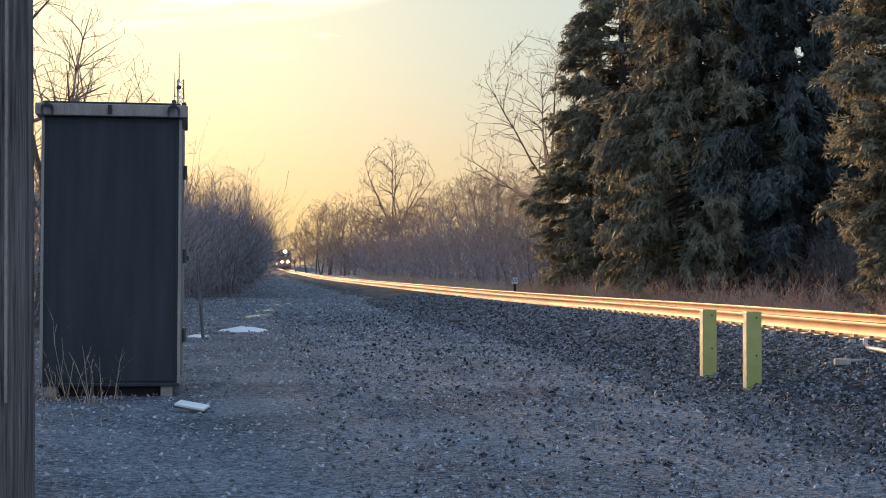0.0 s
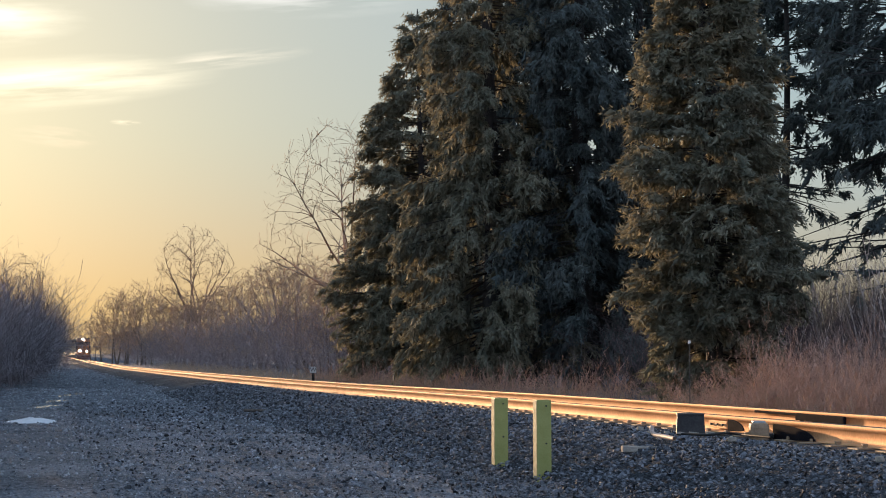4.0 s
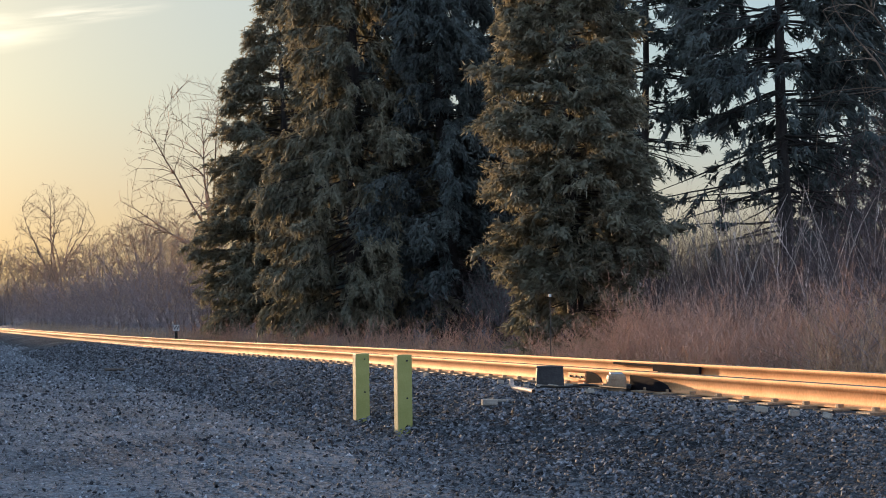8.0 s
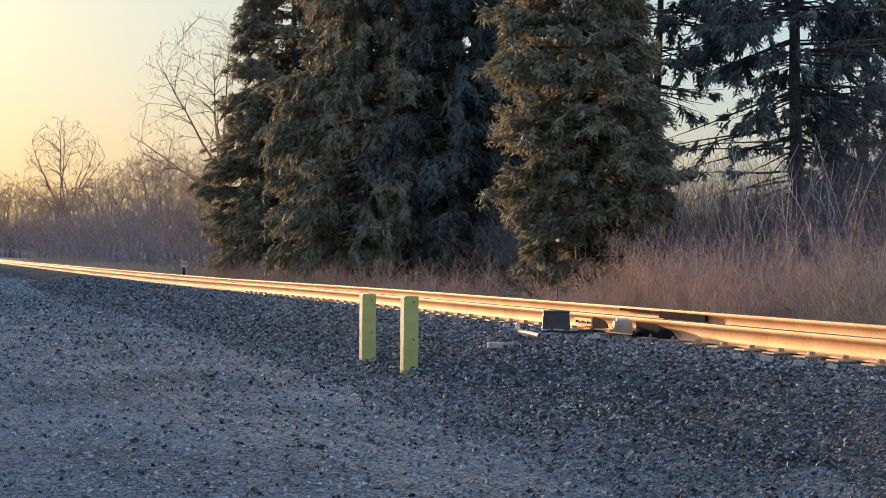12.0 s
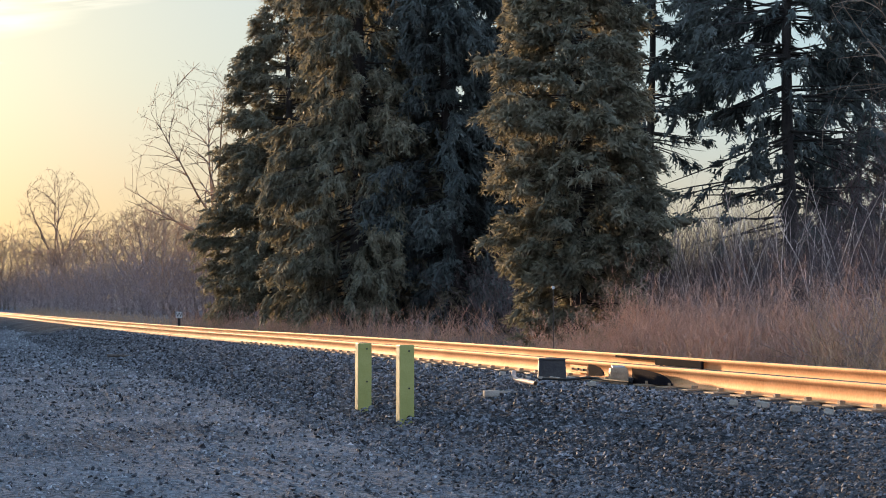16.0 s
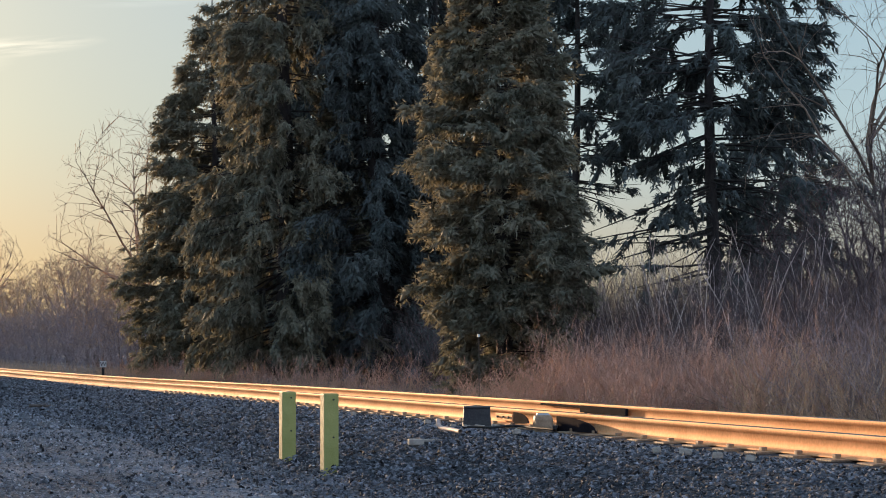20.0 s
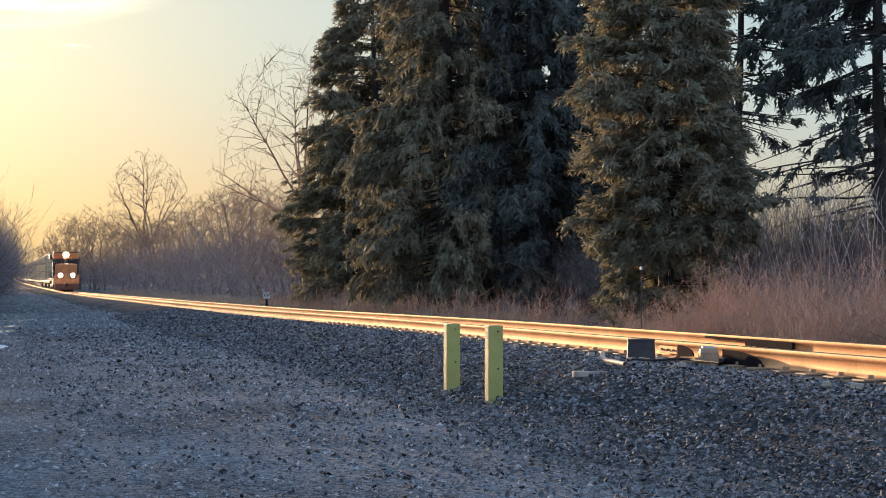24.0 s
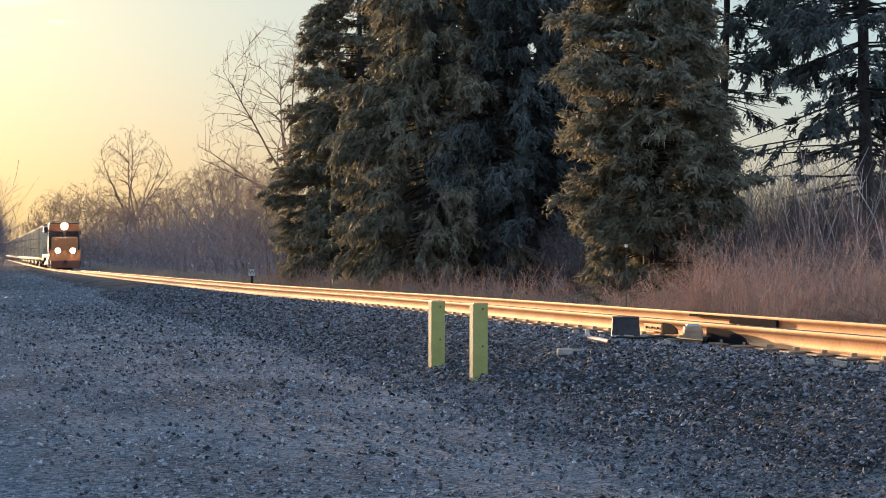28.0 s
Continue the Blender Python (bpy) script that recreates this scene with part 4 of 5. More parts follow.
# red-brown shrubs past the track
def shrub(s, u, radius, height, seed):
    """A rounded leafless shrub: stems fanning from one root, with a dense fuzz of fine twigs."""
    rg = np.random.default_rng(seed)
    x, y = on_track(s, u)
    n = int(30 * radius * height) + 18
    th, el = rg.random(n) * 2 * np.pi, np.arccos(1 - 0.93 * rg.random(n))
    way = np.stack([np.sin(el) * np.cos(th), np.sin(el) * np.sin(th), np.cos(el)], -1)
    ln = 1 / np.sqrt((np.sin(el) / radius) ** 2 + (np.cos(el) / height) ** 2) * (0.72 + 0.34 * rg.random(n))
    start = np.stack([0.3 * radius * rg.normal(0, 1, n), 0.3 * radius * rg.normal(0, 1, n), np.full(n, -0.05)], -1)
    p1, r1 = shoots(rg, start, unit(way + np.array([0, 0, 0.25])), ln, np.full(n, 0.0026), 4, 0.3, -0.03)
    st, wy, l2, r2 = offshoots(rg, p1, r1, ln, 38, 0.2, 1.15, 0.24, 0.6)
    p2, r2 = shoots(rg, st, wy, l2, np.full(len(l2), 0.0028), 2, 0.8, 0.0)
    v, q = join([tubes(p1, r1, 3), tubes(p2, np.maximum(r2, 0.0020), 2)])
    ob = put("red_shrub", mesh_np("red_shrub", v, q), M_RED)
    ob.matrix_basis = pose(x, y, land_at(x, y))
    return tagged(ob, "rounded leafless shrub of fine red-brown twigs past the track", "shrub", "red-brown shrubs")


rs = random.Random(5)
for k in range(30):
    f = k / 29
    s = 31.5 - 10.8 * f + rs.uniform(-0.3, 0.3)
    low = min(1.0, 0.3 + (31.5 - s) / 4.0)
    shrub(s, 12.5 + (k % 3) * 1.15 + rs.uniform(-0.3, 0.3), rs.uniform(0.9, 1.6), low * rs.uniform(1.6, 2.35) * (1 + 0.1 * (k % 3)), 300 + k)
x, y, s, u = along(rng, 1500, 12, 21, 12.2, 17.0)
thicket("right_brush", rng, x, y, 1.1 + 0.9 * rng.random(len(x)), M_BRUSH, "tangled leafless brush past the track", "brush", radius=0.0055, seg=3, branch=12, wobble=0.4, flare=0.9, rise=0.45, spread=1.0)
x, y, s, u = along(rng, 110, 28.5, 41, 16.4, 19.5)
thicket("tall_stalks", rng, x, y, 2.6 + 1.2 * rng.random(len(x)), M_STALK, "tall pale leafless saplings rising behind the shrubs", "saplings", radius=0.019, seg=5, branch=4, wobble=0.10, flare=0.15, twig=0.2)
x, y, s, u = along(rng, 1000, 14, 20.8, 11.7, 13.8)
thicket("tan_weeds", rng, x, y, 0.8 + 0.9 * rng.random(len(x)), M_GRASS, "tall dry tan weeds past the track", "weeds", radius=0.005, seg=3, branch=8, wobble=0.3, flare=0.5, spread=1.0, twig=0.3)
x, y, s, u = along(rng, 5200, 10, 180, 10.6, 13.4, 1.4)
thicket("dry_grass", rng, x, y, 0.25 + 0.45 * rng.random(len(x)) + 0.003 * s, M_GRASS, "dry tan grass along the far edge of the track", "grass", radius=0.005, seg=3, branch=2, wobble=0.2, flare=0.3)
x, y, s, u = along(rng, 3800, 16, 46, 15.0, 24.0)
thicket("purple_brush", rng, x, y, 1.5 + 1.2 * rng.random(len(x)) + 0.12 * (u - 15.0), M_PURPLE, "purplish leafless brush at the foot of the conifers", "brush", radius=0.007, seg=3, branch=9, wobble=0.4, flare=0.8, rise=0.45, spread=1.0)
x, y, s, u = along(rng, 1500, 36, 80, 11.9, 14.6)
thicket("low_brush", rng, x, y, 0.5 + 0.8 * rng.random(len(x)), M_RED, "low red-brown brush at the feet of the spruces", "brush", radius=0.007, seg=3, branch=7, wobble=0.35, flare=0.7, rise=0.2, spread=1.0)
# brush under and behind the conifers
n = 3400
az_, d_ = np.radians(-11.0 - 21.0 * rng.random(n)), 48 + 22 * rng.random(n)
x, y = -d_ * np.sin(az_), d_ * np.cos(az_)
thicket("back_brush", rng, x, y, 2.2 + 2.2 * rng.random(n), M_PURPLE, "leafless brush filling the ground behind the conifers", "brush", radius=0.012, seg=3, branch=7, wobble=0.3, flare=0.6, spread=0.9)


# ---- rail lubricator and clutter at the track's edge ----
def facing(m_xy, z, turn=0.0):
    return pose(m_xy[0], m_xy[1], z, 0, 0, math.degrees(PHI) + turn)


def tube_curve(name, pts, r, mat, parent=None, label=""):
    cu = bpy.data.curves.new(name, "CURVE")
    cu.dimensions, cu.bevel_depth, cu.bevel_resolution = "3D", r, 2
    sp = cu.splines.new("NURBS")
    sp.points.add(len(pts) - 1)
    for p, q in zip(sp.points, pts):
        p.co = (*q, 1)
    sp.use_endpoint_u, sp.order_u = True, 3
    ob = new(name, cu)
    cu.materials.append(mat)
    if parent:
        ob.parent = parent
    if label:
        ob["label"] = label
    return ob


s_box = 17.03
lub = tagged(empty("junction_box", facing(on_track(s_box, 6.72), float(track_z(s_box)) - 0.045, -20)), "dark steel junction box bolted beside the rail", "junction box")
bm = bmesh.new()
box(bm, 0, 0, 0.13, 0.31, 0.22, 0.235, bevel=0.012)
for v in bm.verts:
    v.co.x *= 1.0 - 0.10 * (v.co.z - 0.02) / 0.24
part("body", bm, M_DARKSTEEL, lub)
part("lid", boxed(0, 0, 0.25, 0.29, 0.235, 0.022, bevel=0.008), M_DARKSTEEL, lub)
part("foot", boxed(0.0, -0.02, 0.012, 0.36, 0.28, 0.024, bevel=0.005), M_RUSTBOX, lub, "rusty foot plate")
for x in (-0.155, 0.155):
    part("bolt", cyl(0.014, 0.014, 0.03, 6, Matrix.Translation((x, -0.13, 0.035))), M_RUSTBOX, lub)

s_b2 = 15.66
pump = tagged(empty("rail_clamp_box", facing(on_track(s_b2, 6.9), float(track_z(s_b2)) - 0.03, -20)), "small pale rusty steel box clamped to the rail", "clamp box")
bm = bmesh.new()
box(bm, 0, 0, 0.105, 0.19, 0.26, 0.18, bevel=0.045)
part("body", bm, M_RUSTBOX, pump)
part("cap", boxed(0, 0, 0.197, 0.13, 0.17, 0.028, bevel=0.013), M_GALV, pump, "bright galvanised cap")
part("clamp", boxed(0.09, 0.22, 0.06, 0.12, 0.3, 0.05, bevel=0.01), M_DARKSTEEL, pump)


def dome_plate(length, height, thick, n=12):
    """An upright plate, square at one end and rounding down to the other."""
    bm = bmesh.new()
    rim = [(length * k / n, height * math.sqrt(max(0.0, 1 - (k / n) ** 2.4))) for k in range(n + 1)]
    near = [bm.verts.new((-thick / 2, 0.5 * length - a, b)) for a, b in rim] + [bm.verts.new((-thick / 2, 0.5 * length, -0.02))]
    far = [bm.verts.new((thick / 2, v.co.y, v.co.z)) for v in near]
    bm.faces.new(near)
    bm.faces.new(far[::-1])
    for k in range(len(near)):
        q = (k + 1) % len(near)
        bm.faces.new((near[q], near[k], far[k], far[q]))
    bmesh.ops.recalc_face_normals(bm, faces=bm.faces)
    return bm


# dark plate in the shape of the clamp box's shadow on the rail
bm = dome_plate(0.95, 0.13, 0.012)
box_shadow = tagged(empty("grease_guard", facing(on_track(15.3, 7.105), float(track_z(s_b2)) + 0.015)), "dark plate shaped as the clamp box's shadow along the rail", "rubber guard")
part("shadow_flap", bm, M_GREASESHADOW, box_shadow)
# smaller dark wedge put where another shadow lies on the rail
bm = dome_plate(0.42, 0.105, 0.012)
wedge = tagged(empty("rubber_wedge", facing(on_track(16.7, 7.1), float(track_z(16.7)) + 0.045)), "small dark wedge standing in for a shadow on the rail", "rubber wedge")
part("shadow_flap", bm, M_GREASESHADOW, wedge)
bar = tagged(empty("lubricator_bar", facing(on_track(18.45, 8.655), float(track_z(18.45)) + 0.125)), "long dark lubricator bar fixed along the far rail", "lubricator bar")
part("bar", boxed(0, -0.5, -0.012, 0.035, 1.25, 0.085, bevel=0.012), M_GREASESHADOW, bar)
part("tail", boxed(0, 0.72, 0.012, 0.025, 1.2, 0.03, bevel=0.008), M_GREASESHADOW, bar, "thin dark tail of the bar")
for y in (-1.0, 0.02):
    part("bracket", boxed(0.02, y, -0.03, 0.012, 0.06, 0.09, bevel=0.003), M_GREASESHADOW, bar)
joint = tagged(empty("joint_plate", facing(on_track(17.3, 7.15), float(track_z(17.3)) + 0.085)), "pale bolted joint plate on the near rail", "joint plate")
part("plate", boxed(0, 0, 0, 0.02, 0.5, 0.08, bevel=0.006), M_RAIL, joint)
for y in (-0.16, 0.0, 0.16):
    part("bolt", cyl(0.014, 0.014, 0.03, 6, pose(-0.015, y, 0, 0, 90)), M_DARKSTEEL, joint)


def tp(s, u, dz=0.02):
    x, y = on_track(s, u)
    return (x, y, land_at(x, y) + 0.075 + dz)


hose = tagged(tube_curve("pale_hose", [(2.965, 17.03, 0.775), (2.955, 17.02, 0.73), (2.975, 17.0, 0.685), (3.03, 16.72, 0.685), (3.06, 16.33, 0.68)], 0.022, M_HOSE), "pale bent hose standing beside the junction box", "hose")
wire = tagged(tube_curve("cable", [(3.22, 17.05, 0.69), (3.30, 16.92, 0.70), (3.43, 16.55, 0.70), (3.60, 16.7, 0.715), (3.76, 16.96, 0.70), (3.84, 16.46, 0.70), (3.94, 16.1, 0.70)], 0.013, M_BLACK), "dark cable running from the junction box", "cable")
plank = tagged(empty("wooden_stake", pose(2.62, 16.45, land_at(2.62, 16.45) + 0.075, 0, 1, 4)), "pale weathered wooden stake lying on ballast", "stake")
part("stake", boxed(0.24, 0.02, 0.035, 0.40, 0.035, 0.025, bevel=0.004), M_WOOD, plank)
part("block", boxed(0.02, 0, 0.02, 0.15, 0.09, 0.06, bevel=0.008), M_WOOD, plank)
for dx, dy, a in ((0.0, 0.0, 20), (0.12, -0.05, -15), (0.3, 0.03, 5), (0.42, -0.1, 40), (0.7, -0.25, 10), (0.85, -0.2, -20), (-0.25, 0.35, 30), (-0.1, 0.25, 0), (1.05, -0.5, 15)):
    x, y = 3.25 + dx, 17.0 + dy
    ch = tagged(empty("wood_chip", pose(x, y, land_at(x, y) + 0.085, 4, 6, a)), "small pale wood chip lying by the junction box", "chip", group="wood chips by the box")
    part("chip", boxed(0, 0, 0.012, 0.075 + 0.03 * math.sin(9 * dx), 0.035, 0.022, bevel=0.004), M_WOOD, ch)
rs = random.Random(12)
for x, y in ((3.97, 12.76), (4.12, 12.51), (4.20, 11.99), (4.30, 11.58), (4.57, 9.67), (4.72, 9.5), (3.55, 15.99), (3.1, 18.6), (2.6, 21.4)):
    c = tagged(empty("wood_chip", pose(x, y, land_at(x, y) + 0.06, rs.uniform(-12, 12), rs.uniform(-12, 12), rs.uniform(0, 180))), "broken pale chunk of tie wood on ballast", "wood chunk", group="wood chunks")
    part("chunk", boxed(0, 0, 0.02, rs.uniform(0.06, 0.11), rs.uniform(0.035, 0.06), 0.045, bevel=0.01), M_WOOD, c)

# ---- whistle post ----
xw, yw = on_track(68.0, 10.55)
wp = tagged(empty("whistle_post", pose(xw, yw, land_at(xw, yw), 0, 0, 2)), "short black post with a small white whistle sign", "sign")
part("post", boxed(0, 0, 0.30, 0.11, 0.11, 0.75, bevel=0.01), M_BLACK, wp)
part("plate", boxed(0, -0.06, 0.66, 0.26, 0.02, 0.25, bevel=0.006), M_SIGN, wp, "white sign plate")
tx = bpy.data.curves.new("letter", "FONT")
tx.body, tx.size, tx.extrude, tx.align_x, tx.align_y = "W", 0.24, 0.004, "CENTER", "CENTER"
tx.materials.append(M_BLACK)
lt = new("letter", tx)
lt.parent, lt.matrix_basis = wp, pose(0, -0.078, 0.66, 90)
lt["label"] = "black letter W"

# ---- radio mast far off ----
xm, ym = -78.5, 345.0
mast = tagged(empty("radio_mast", pose(xm, ym, land_at(xm, ym))), "thin steel lattice radio mast with whip antennas", "mast")
H_M, R_M = 40.0, 0.75
for k in range(3):
    a = k * 2.0944 + 0.4
    part("leg", cyl(0.09, 0.09, H_M, 8, pose(R_M * math.cos(a), R_M * math.sin(a), H_M / 2)), M_GALV, mast)
lat = []
for i in range(40):
    for k in range(3):
        a, b = k * 2.0944 + 0.4, (k + 1) * 2.0944 + 0.4
        lat.append([[R_M * math.cos(a), R_M * math.sin(a), i], [R_M * math.cos(b), R_M * math.sin(b), i + 1.0]])
lv, lq = tubes(np.array(lat, float), np.full((len(lat), 2), 0.06), 4)
put("bracing", mesh_np("bracing", lv, lq), M_GALV, mast)
for (dx, z, ln) in ((0.0, 42.5, 6.0), (-0.9, 39.0, 5.0), (1.0, 38.0, 4.0), (-1.0, 35.0, 3.5), (1.1, 33.5, 3.0)):
    an = part("antenna", cyl(0.11, 0.06, ln, 8, pose(dx, -0.5, z)), M_DARKSTEEL, mast)
    part("drum", cyl(0.45, 0.45, 0.5, 14, pose(dx * 1.1, -0.7, z - ln / 2 - 1.2, 90, 0, 30)), M_DARKSTEEL, mast, "dark drum antenna")
    part("arm", boxed(dx / 2, -0.3, z - ln / 2, abs(dx) + 0.2, 0.12, 0.12), M_GALV, an)

# ---- by the gravel road ----
def mound(name, x, y, rx, ry, h, mat, label, category, seed, group="", turn=0):
    r_ = np.random.RandomState(seed)
    k, rings = 28, 6
    ang = np.arange(k) * 2 * np.pi / k
    wob = 1 + 0.18 * np.sin(2 * ang + r_.rand() * 6) + 0.12 * np.sin(5 * ang + r_.rand() * 6) + 0.08 * r_.randn(k)
    v = [[0, 0, h]]
    for i in range(1, rings + 1):
        f = i / rings
        for a, w in zip(ang, wob):
            v.append([rx * f * w * math.cos(a), ry * f * w * math.sin(a), h * (1 - f * f) * (1 + 0.25 * r_.randn() * (1 - f)) - 0.02 * (f == 1)])
    tri = [[0, 1 + j, 1 + (j + 1) % k] for j in range(k)]
    q = [[1 + (i - 1) * k + j, 1 + i * k + j, 1 + i * k + (j + 1) % k, 1 + (i - 1) * k + (j + 1) % k] for i in range(1, rings) for j in range(k)]
    ob = put(name, mesh_np(name, np.array(v), np.array(q), np.array(tri), smooth=True), mat)
    ob.matrix_basis = pose(x, y, land_at(x, y), 0, 0, turn)
    return tagged(ob, label, category, group)


for x, y, rx, ry, h, sd in ((-6.35, 33.5, 0.46, 0.75, 0.07, 1), (-6.6, 30.3, 0.2, 0.4, 0.035, 2), (-6.0, 33.0, 0.12, 0.3, 0.03, 3)):
    mound("snow_patch", x, y, rx, ry, h, M_SNOW, "thin leftover patch of old snow on gravel", "snow", sd, "snow patches")
for x, y, rx, ry, sd in ((-8.3, 45.5, 0.32, 1.6, 4), (-9.2, 52.0, 0.22, 1.5, 5), (-10.3, 61.0, 0.25, 2.4, 6)):
    mound("ice_puddle", x, y, rx, ry, 0.022, M_ICE, "shallow frozen puddle on the gravel road", "puddle", sd, "frozen puddles")
bd = tagged(empty("loose_board", pose(-3.42, 15.35, land_at(-3.42, 15.35) + 0.035, 12, 8, -14)), "pale broken board lying on gravel", "board")
part("board", boxed(0, 0, 0.025, 0.30, 0.13, 0.022, bevel=0.006), M_SIGN, bd)
part("underside", boxed(0, -0.01, 0.006, 0.31, 0.13, 0.014, bevel=0.004), M_TIE, bd, "dark underside of the board")
lp = tagged(empty("fence_post", pose(-6.35, 29.6, land_at(-6.35, 29.6), 2, -4, 0)), "thin dark leaning fence post before the brush", "fence post")
part("post", cyl(0.035, 0.03, 1.35, 8, Matrix.Translation((0, 0, 0.6))), M_POLE, lp)
part("cap", cyl(0.045, 0.04, 0.05, 8, Matrix.Translation((0, 0, 1.28))), M_POLE, lp)
st = tagged(empty("dark_stick", pose(*on_track(37.0, 4.6), land_at(*on_track(37.0, 4.6)) + 0.05, 0, 8, 20)), "dark broken branch lying on ballast", "stick")
part("stick", cyl(0.035, 0.02, 0.75, 7, pose(0, 0, 0.03, 0, 84)), M_BARK, st)
# thin marker with a pale top in front of the conifers
xm2, ym2 = (5.39, 27.5)
mk = tagged(empty("thin_marker", pose(xm2, ym2, land_at(xm2, ym2))), "thin dark marker rod with a pale top", "marker rod")
part("rod", cyl(0.008, 0.007, 1.25, 8, Matrix.Translation((0, 0, 0.58))), M_BARK, mk)
part("cap", cyl(0.022, 0.022, 0.05, 10, Matrix.Translation((0, 0, 1.2))), M_SIGN, mk, "pale cap")

rng = np.random.default_rng(77)
n = 60
x, y = -5.3 + 1.0 * rng.random(n) ** 1.4, 15.9 + 0.7 * rng.random(n)
thicket("dry_weeds", rng, x, y, 0.15 + 0.75 * rng.random(n) ** 3.5, M_GRASS, "dry weeds growing at the foot of the cabinet", "weeds", radius=0.005, seg=4, branch=3, wobble=0.12, flare=0.22)
n = 900
s_, u_ = 10 + 26 * rng.random(n), -4.5 + 3.2 * rng.random(n)
thicket("yard_grass", rng, s_ * TD[0] + u_ * TN[0], s_ * TD[1] + u_ * TN[1], 0.05 + 0.14 * rng.random(n), M_GRASS, "sparse short dry grass at the edge of the yard", "grass", radius=0.004, seg=2, branch=2, wobble=0.2, flare=0.5)


# ---- thin high clouds ----
def cloud_material(name, colour, power, seed, stretch):
    m = bpy.data.materials.new(name)
    m.use_nodes = True
    t, n = m.node_tree, m.node_tree.nodes
    for q in list(n):
        n.remove(q)
    out, mx, tr, em = (n.new(k) for k in ("ShaderNodeOutputMaterial", "ShaderNodeMixShader", "ShaderNodeBsdfTransparent", "ShaderNodeEmission"))
    em.inputs[0].default_value, em.inputs[1].default_value = (*colour, 1), power
    tc, mp, no = n.new("ShaderNodeTexCoord"), n.new("ShaderNodeMapping"), n.new("ShaderNodeTexNoise")
    mp.inputs["Scale"].default_value, mp.inputs["Location"].default_value = stretch, (seed, seed * 2, 0)
    no.inputs["Scale"].default_value, no.inputs["Detail"].default_value, no.inputs["Roughness"].default_value = 1.0, 7, 0.55
    t.links.new(tc.outputs["Generated"], mp.inputs[0])
    t.links.new(mp.outputs[0], no.inputs["Vector"])
    sub, ln = n.new("ShaderNodeVectorMath"), n.new("ShaderNodeVectorMath")
    sub.operation, ln.operation = "SUBTRACT", "LENGTH"
    sub.inputs[1].default_value = (0.5, 0.5, 0.5)
    t.links.new(tc.outputs["Generated"], sub.inputs[0])
    t.links.new(sub.outputs[0], ln.inputs[0])
    fade = n.new("ShaderNodeMapRange")
    fade.inputs[1].default_value, fade.inputs[2].default_value, fade.inputs[3].default_value, fade.inputs[4].default_value = 0.5, 0.1, 0.0, 1.0
    t.links.new(ln.outputs["Value"], fade.inputs[0])
    ramp = n.new("ShaderNodeMapRange")
    ramp.inputs[1].default_value, ramp.inputs[2].default_value, ramp.inputs[3].default_value, ramp.inputs[4].default_value = 0.42, 0.72, 0.0, 0.85
    t.links.new(no.outputs[0], ramp.inputs[0])
    mul = n.new("ShaderNodeMath")
    mul.operation = "MULTIPLY"
    t.links.new(fade.outputs[0], mul.inputs[0])
    t.links.new(ramp.outputs[0], mul.inputs[1])
    t.links.new(mul.outputs[0], mx.inputs[0])
    t.links.new(tr.outputs[0], mx.inputs[1])
    t.links.new(em.outputs[0], mx.inputs[2])
    t.links.new(mx.outputs[0], out.inputs[0])
    return m


for k, (az, el, wide, tall, power, tilt, col) in enumerate(((11.0, 8.9, 13.0, 2.0, 0.8, -6, (1.0, 0.90, 0.66)), (14.0, 10.8, 10.0, 2.2, 0.85, -4, (1.0, 0.92, 0.72)), (4.6, 9.9, 6.0, 0.8, 0.5, -7, (1.0, 0.90, 0.72)), (7.9, 7.75, 1.1, 0.25, 0.55, 0, (1.0, 0.86, 0.62)), (10.2, 7.2, 3.0, 0.8, 0.5, 4, (1.0, 0.80, 0.56)), (1.5, 12.0, 9.0, 1.6, 0.5, -2, (0.95, 0.93, 0.88)))):
    D = 2400.0
    w2, h2 = D * math.tan(radians(wide / 2)), D * math.tan(radians(tall / 2))
    v = np.array([[-w2, 0, -h2], [w2, 0, -h2], [w2, 0, h2], [-w2, 0, h2]])
    ob = put("cloud", mesh_np("cloud", v, np.array([[0, 1, 2, 3]])), cloud_material("thin_cloud", col, power, 3.1 * k + 1, (1.6, 1, 2.6)))
    x, y = at_az(az, D * math.cos(radians(el)))
    ob.matrix_basis = pose(x, y, D * math.sin(radians(el)), -el, tilt, az)
    tagged(ob, "thin streak of high cloud lit by the low sun", "cloud", "high clouds", "structure")


# ---- the freight train ----
SPEED, S_START = 8.64, 413.5      # metres a second; the nose's place along the track at the start


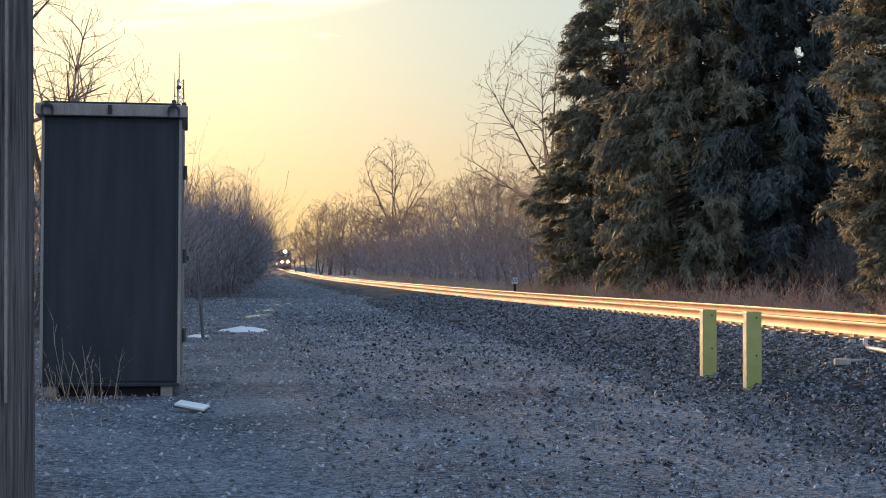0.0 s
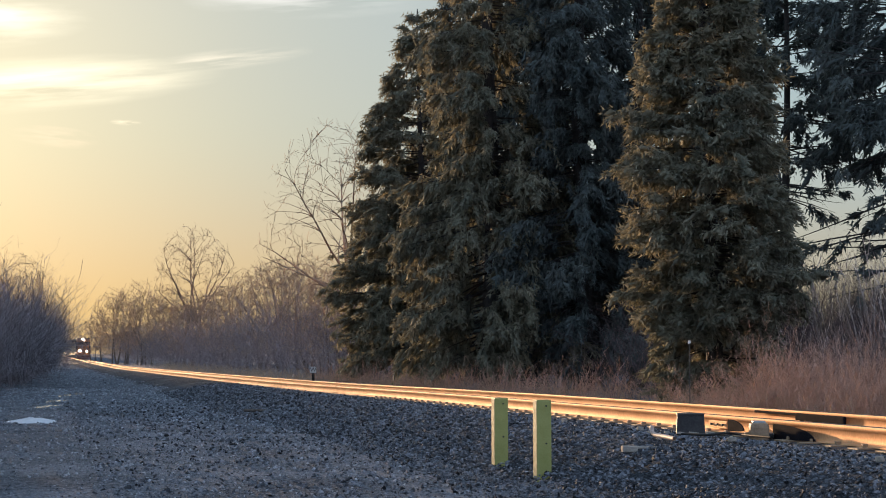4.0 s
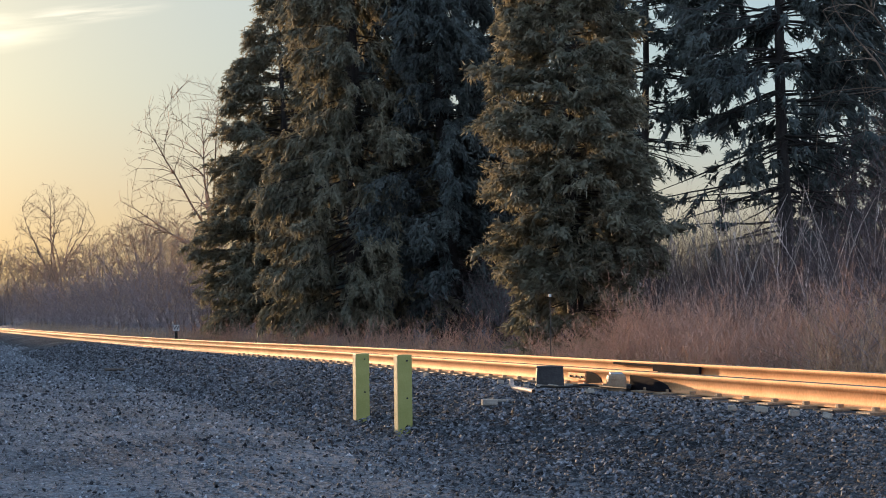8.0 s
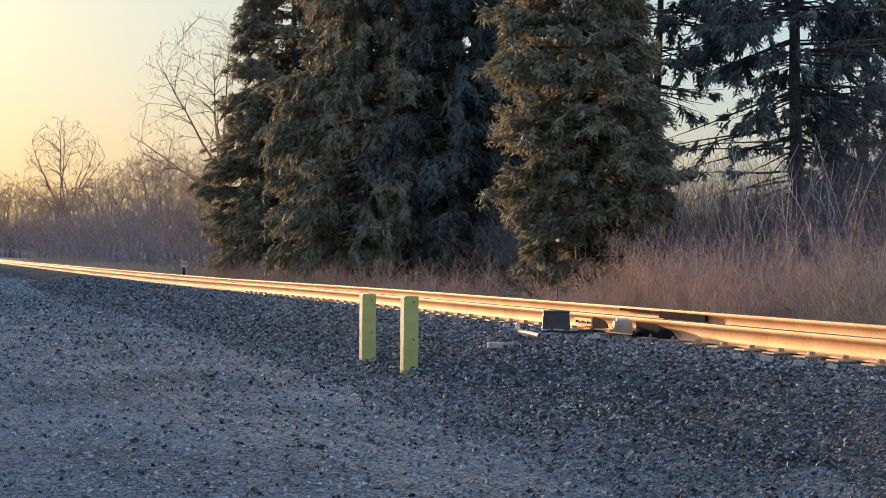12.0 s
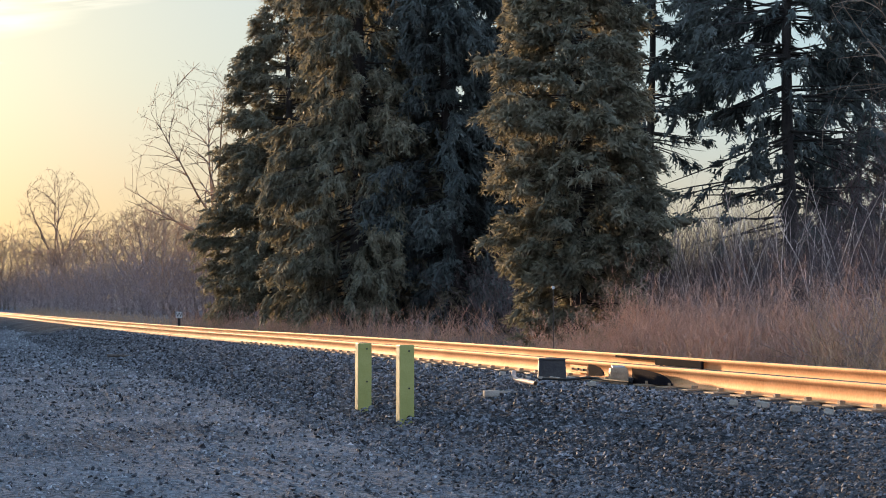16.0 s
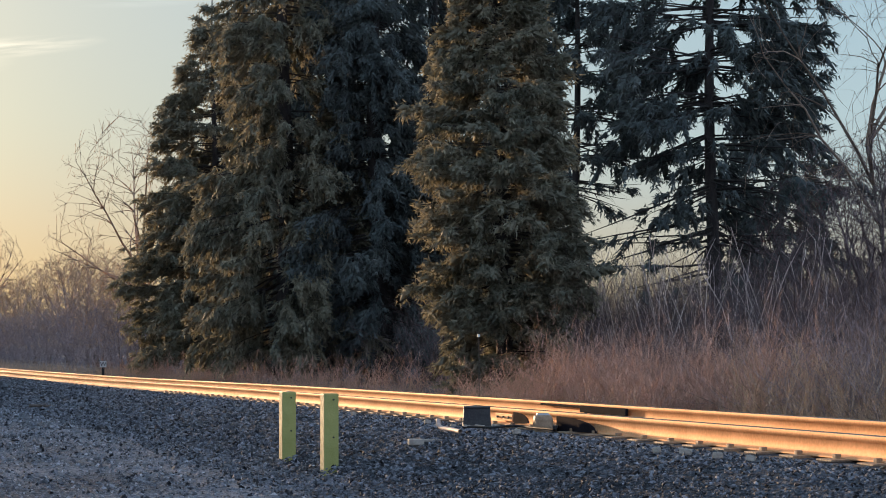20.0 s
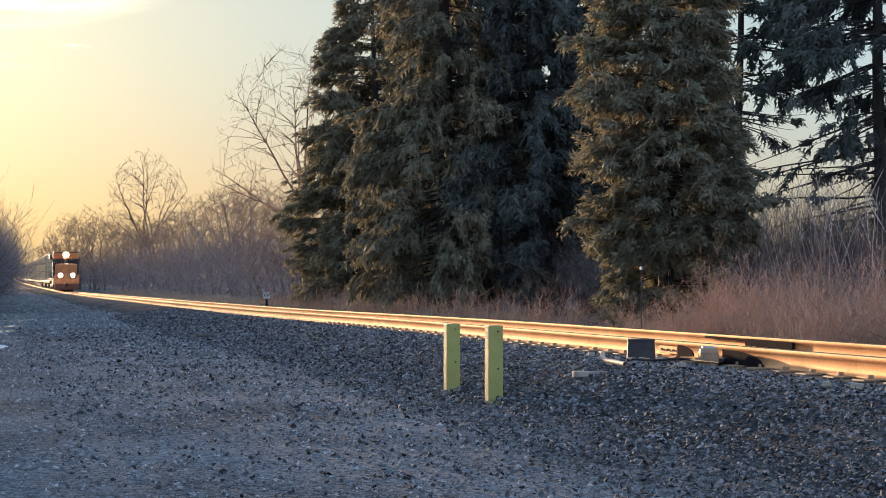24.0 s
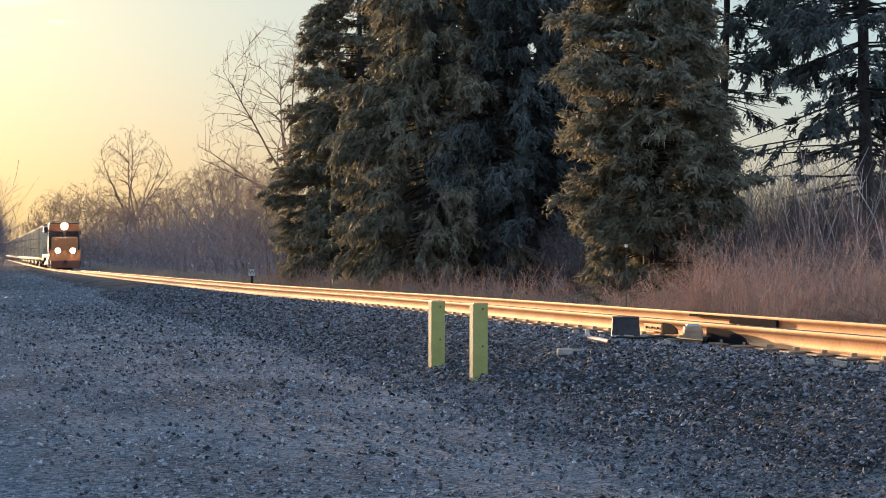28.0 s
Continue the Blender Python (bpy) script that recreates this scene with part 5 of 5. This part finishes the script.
def locomotive():
    """A wide-nosed road locomotive; its nose is at the origin and it looks along -y of its own space."""
    c = tagged(empty("locomotive"), "orange-nosed freight locomotive with three lit headlights", "locomotive")
    z0 = RAIL_H
    part("frame", boxed(0, 10.5, z0 + 1.35, 3.0, 20.6, 0.35, bevel=0.04), M_LOCODARK, c)
    nose = bmesh.new()
    box(nose, 0, 1.6, z0 + 2.35, 2.5, 2.0, 1.75, bevel=0.18)
    part("nose", nose, M_LOCO, c, "orange short hood")
    part("front_plate", boxed(0, 0.25, z0 + 1.35, 3.0, 0.3, 1.1, bevel=0.05), M_LOCO, c)
    plow = bmesh.new()
    box(plow, 0, 0.15, z0 + 0.5, 2.8, 0.3, 0.75, bevel=0.08)
    part("plow", plow, M_LOCORED, c, "dull red plow")
    cab = part("cab", boxed(0, 3.6, z0 + 2.75, 3.05, 2.6, 2.2, bevel=0.12), M_LOCODARK, c, "dark cab band with its windows")
    # orange livery above the windows doubles as the headlight's painted halo
    part("cab_brow", boxed(0, 3.6, z0 + 4.2, 3.0, 2.62, 0.72, bevel=0.14), M_LOCO, cab, "orange brow over the cab windows, also painting the headlight's halo")
    for x in (-0.72, 0.72):
        part("windshield", boxed(x, 2.29, z0 + 3.45, 1.15, 0.04, 0.6, bevel=0.02), M_GLASSDARK, cab)
    for x in (-1.53, 1.53):
        part("side_window", boxed(x, 3.6, z0 + 3.7, 0.04, 1.3, 0.65, bevel=0.02), M_GLASSDARK, cab)
    part("cab_roof", boxed(0, 3.6, z0 + 4.58, 2.9, 2.5, 0.12, bevel=0.05), M_LOCODARK, cab)
    part("hood", boxed(0, 12.3, z0 + 2.95, 1.9, 14.6, 2.85, bevel=0.12), M_LOCODARK, c)
    part("radiator", boxed(0, 18.0, z0 + 4.2, 3.0, 3.2, 0.6, bevel=0.1), M_LOCODARK, c)
    part("exhaust_stack", boxed(0, 10.5, z0 + 4.5, 0.6, 1.2, 0.3, bevel=0.05), M_LOCODARK, c)
    part("fuel_tank", boxed(0, 10.2, z0 + 0.75, 2.7, 5.5, 0.9, bevel=0.2), M_LOCODARK, c)
    lampbox = part("headlight_box", boxed(0, 2.2, z0 + 4.3, 0.95, 0.3, 0.6, bevel=0.06), M_LOCO, c)
    part("headlight", cyl(0.33, 0.31, 0.06, 20, pose(0, 2.03, z0 + 4.3, 90)), M_LAMP, lampbox, "lit round headlight")
    for x in (-0.72, 0.72):
        d = part("ditch_light_box", boxed(x, 0.12, z0 + 1.85, 0.58, 0.24, 0.58, bevel=0.06), M_LOCODARK, c)
        part("ditch_light", cyl(0.24, 0.23, 0.06, 20, pose(x, -0.02, z0 + 1.85, 90)), M_LAMP, d, "lit ditch light")
    for x in (-1.42, 1.42):
        rail_ = bmesh.new()
        box(rail_, x, 11, z0 + 2.5, 0.04, 17, 0.04)
        for y in np.arange(2.6, 20, 1.9):
            box(rail_, x, float(y), z0 + 2.0, 0.035, 0.035, 1.0)
        part("handrail", rail_, M_SHEDTRIM, c)
        step = bmesh.new()
        for k in range(4):
            box(step, x, 0.9, z0 + 0.35 + 0.3 * k, 0.35, 0.6, 0.05)
        part("step", step, M_LOCODARK, c)
        part("mirror", boxed(x * 1.14, 2.4, z0 + 3.7, 0.08, 0.12, 0.5, bevel=0.02), M_LOCODARK, c)
    part("coupler", boxed(0, -0.25, z0 + 0.75, 0.3, 0.5, 0.3, bevel=0.08), M_LOCODARK, c)
    for y0 in (3.6, 16.6):
        tk = part("truck_frame", boxed(0, y0, z0 + 0.6, 2.6, 4.2, 0.4, bevel=0.08), M_LOCODARK, c)
        for dy in (-1.7, 0, 1.7):
            part("wheelset", cyl(0.52, 0.52, 1.6, 20, pose(0, y0 + dy, z0 + 0.52, 0, 90)), M_DARKSTEEL, tk)
    return c


def freight_car():
    """A tall boxed freight car, ribbed along its sides; its front end is at the origin."""
    c = tagged(empty("freight_car"), "tall ribbed freight car in a long train", "freight car", group="freight cars")
    z0, L = RAIL_H, 16.6
    part("underframe", boxed(0, L / 2, z0 + 1.05, 2.7, L, 0.3, bevel=0.03), M_LOCODARK, c)
    part("body", boxed(0, L / 2, z0 + 3.0, 2.9, L - 0.5, 3.5, bevel=0.05), M_CAR, c)
    for x in (-1.475, 1.475):
        for k in range(11):
            part("rib", boxed(x, 0.9 + k * 1.48, z0 + 2.95, 0.16, 0.2, 3.3), M_CAR, c)
    part("roof", boxed(0, L / 2, z0 + 4.8, 2.75, L - 0.6, 0.12, bevel=0.04), M_TIE, c)
    for y0 in (2.2, L - 2.2):
        tk = part("truck_frame", boxed(0, y0, z0 + 0.55, 2.3, 2.4, 0.35, bevel=0.05), M_LOCODARK, c)
        for dy in (-0.9, 0.9):
            part("wheelset", cyl(0.43, 0.43, 1.6, 16, pose(0, y0 + dy, z0 + 0.43, 0, 90)), M_DARKSTEEL, tk)
    part("coupler", boxed(0, -0.15, z0 + 0.85, 0.25, 0.4, 0.25, bevel=0.05), M_LOCODARK, c)
    return c


loco = locomotive()
first_car = freight_car()
train = [(loco, 0.0), (first_car, 21.6)]
for k in range(1, 25):
    train.append((copy_thing(first_car, pose(0, 0, 0)), 21.6 + 17.2 * k))
shiny = train[-2][0]
shiny["label"] = "freight car with a bright bare-metal roof edge"
glint = part("roof_edge", boxed(-1.5, 8.3, RAIL_H + 4.55, 0.06, 15.5, 0.55, bevel=0.02), M_BARE, shiny, "bare shiny metal edge")


def rolling_pose(t, back):
    s = S_START - SPEED * t + back
    x, y = on_track(s, CENTRE)
    rise = math.degrees(math.atan(float(track_z(s + 12) - track_z(s)) / 12))
    return pose(x, y, float(track_z(s)), rise, 0, math.degrees(PHI))


def motions():
    for thing, back in train:
        walk(thing, [(t, rolling_pose(t, back)) for t in range(0, 29, 2)])


motions()
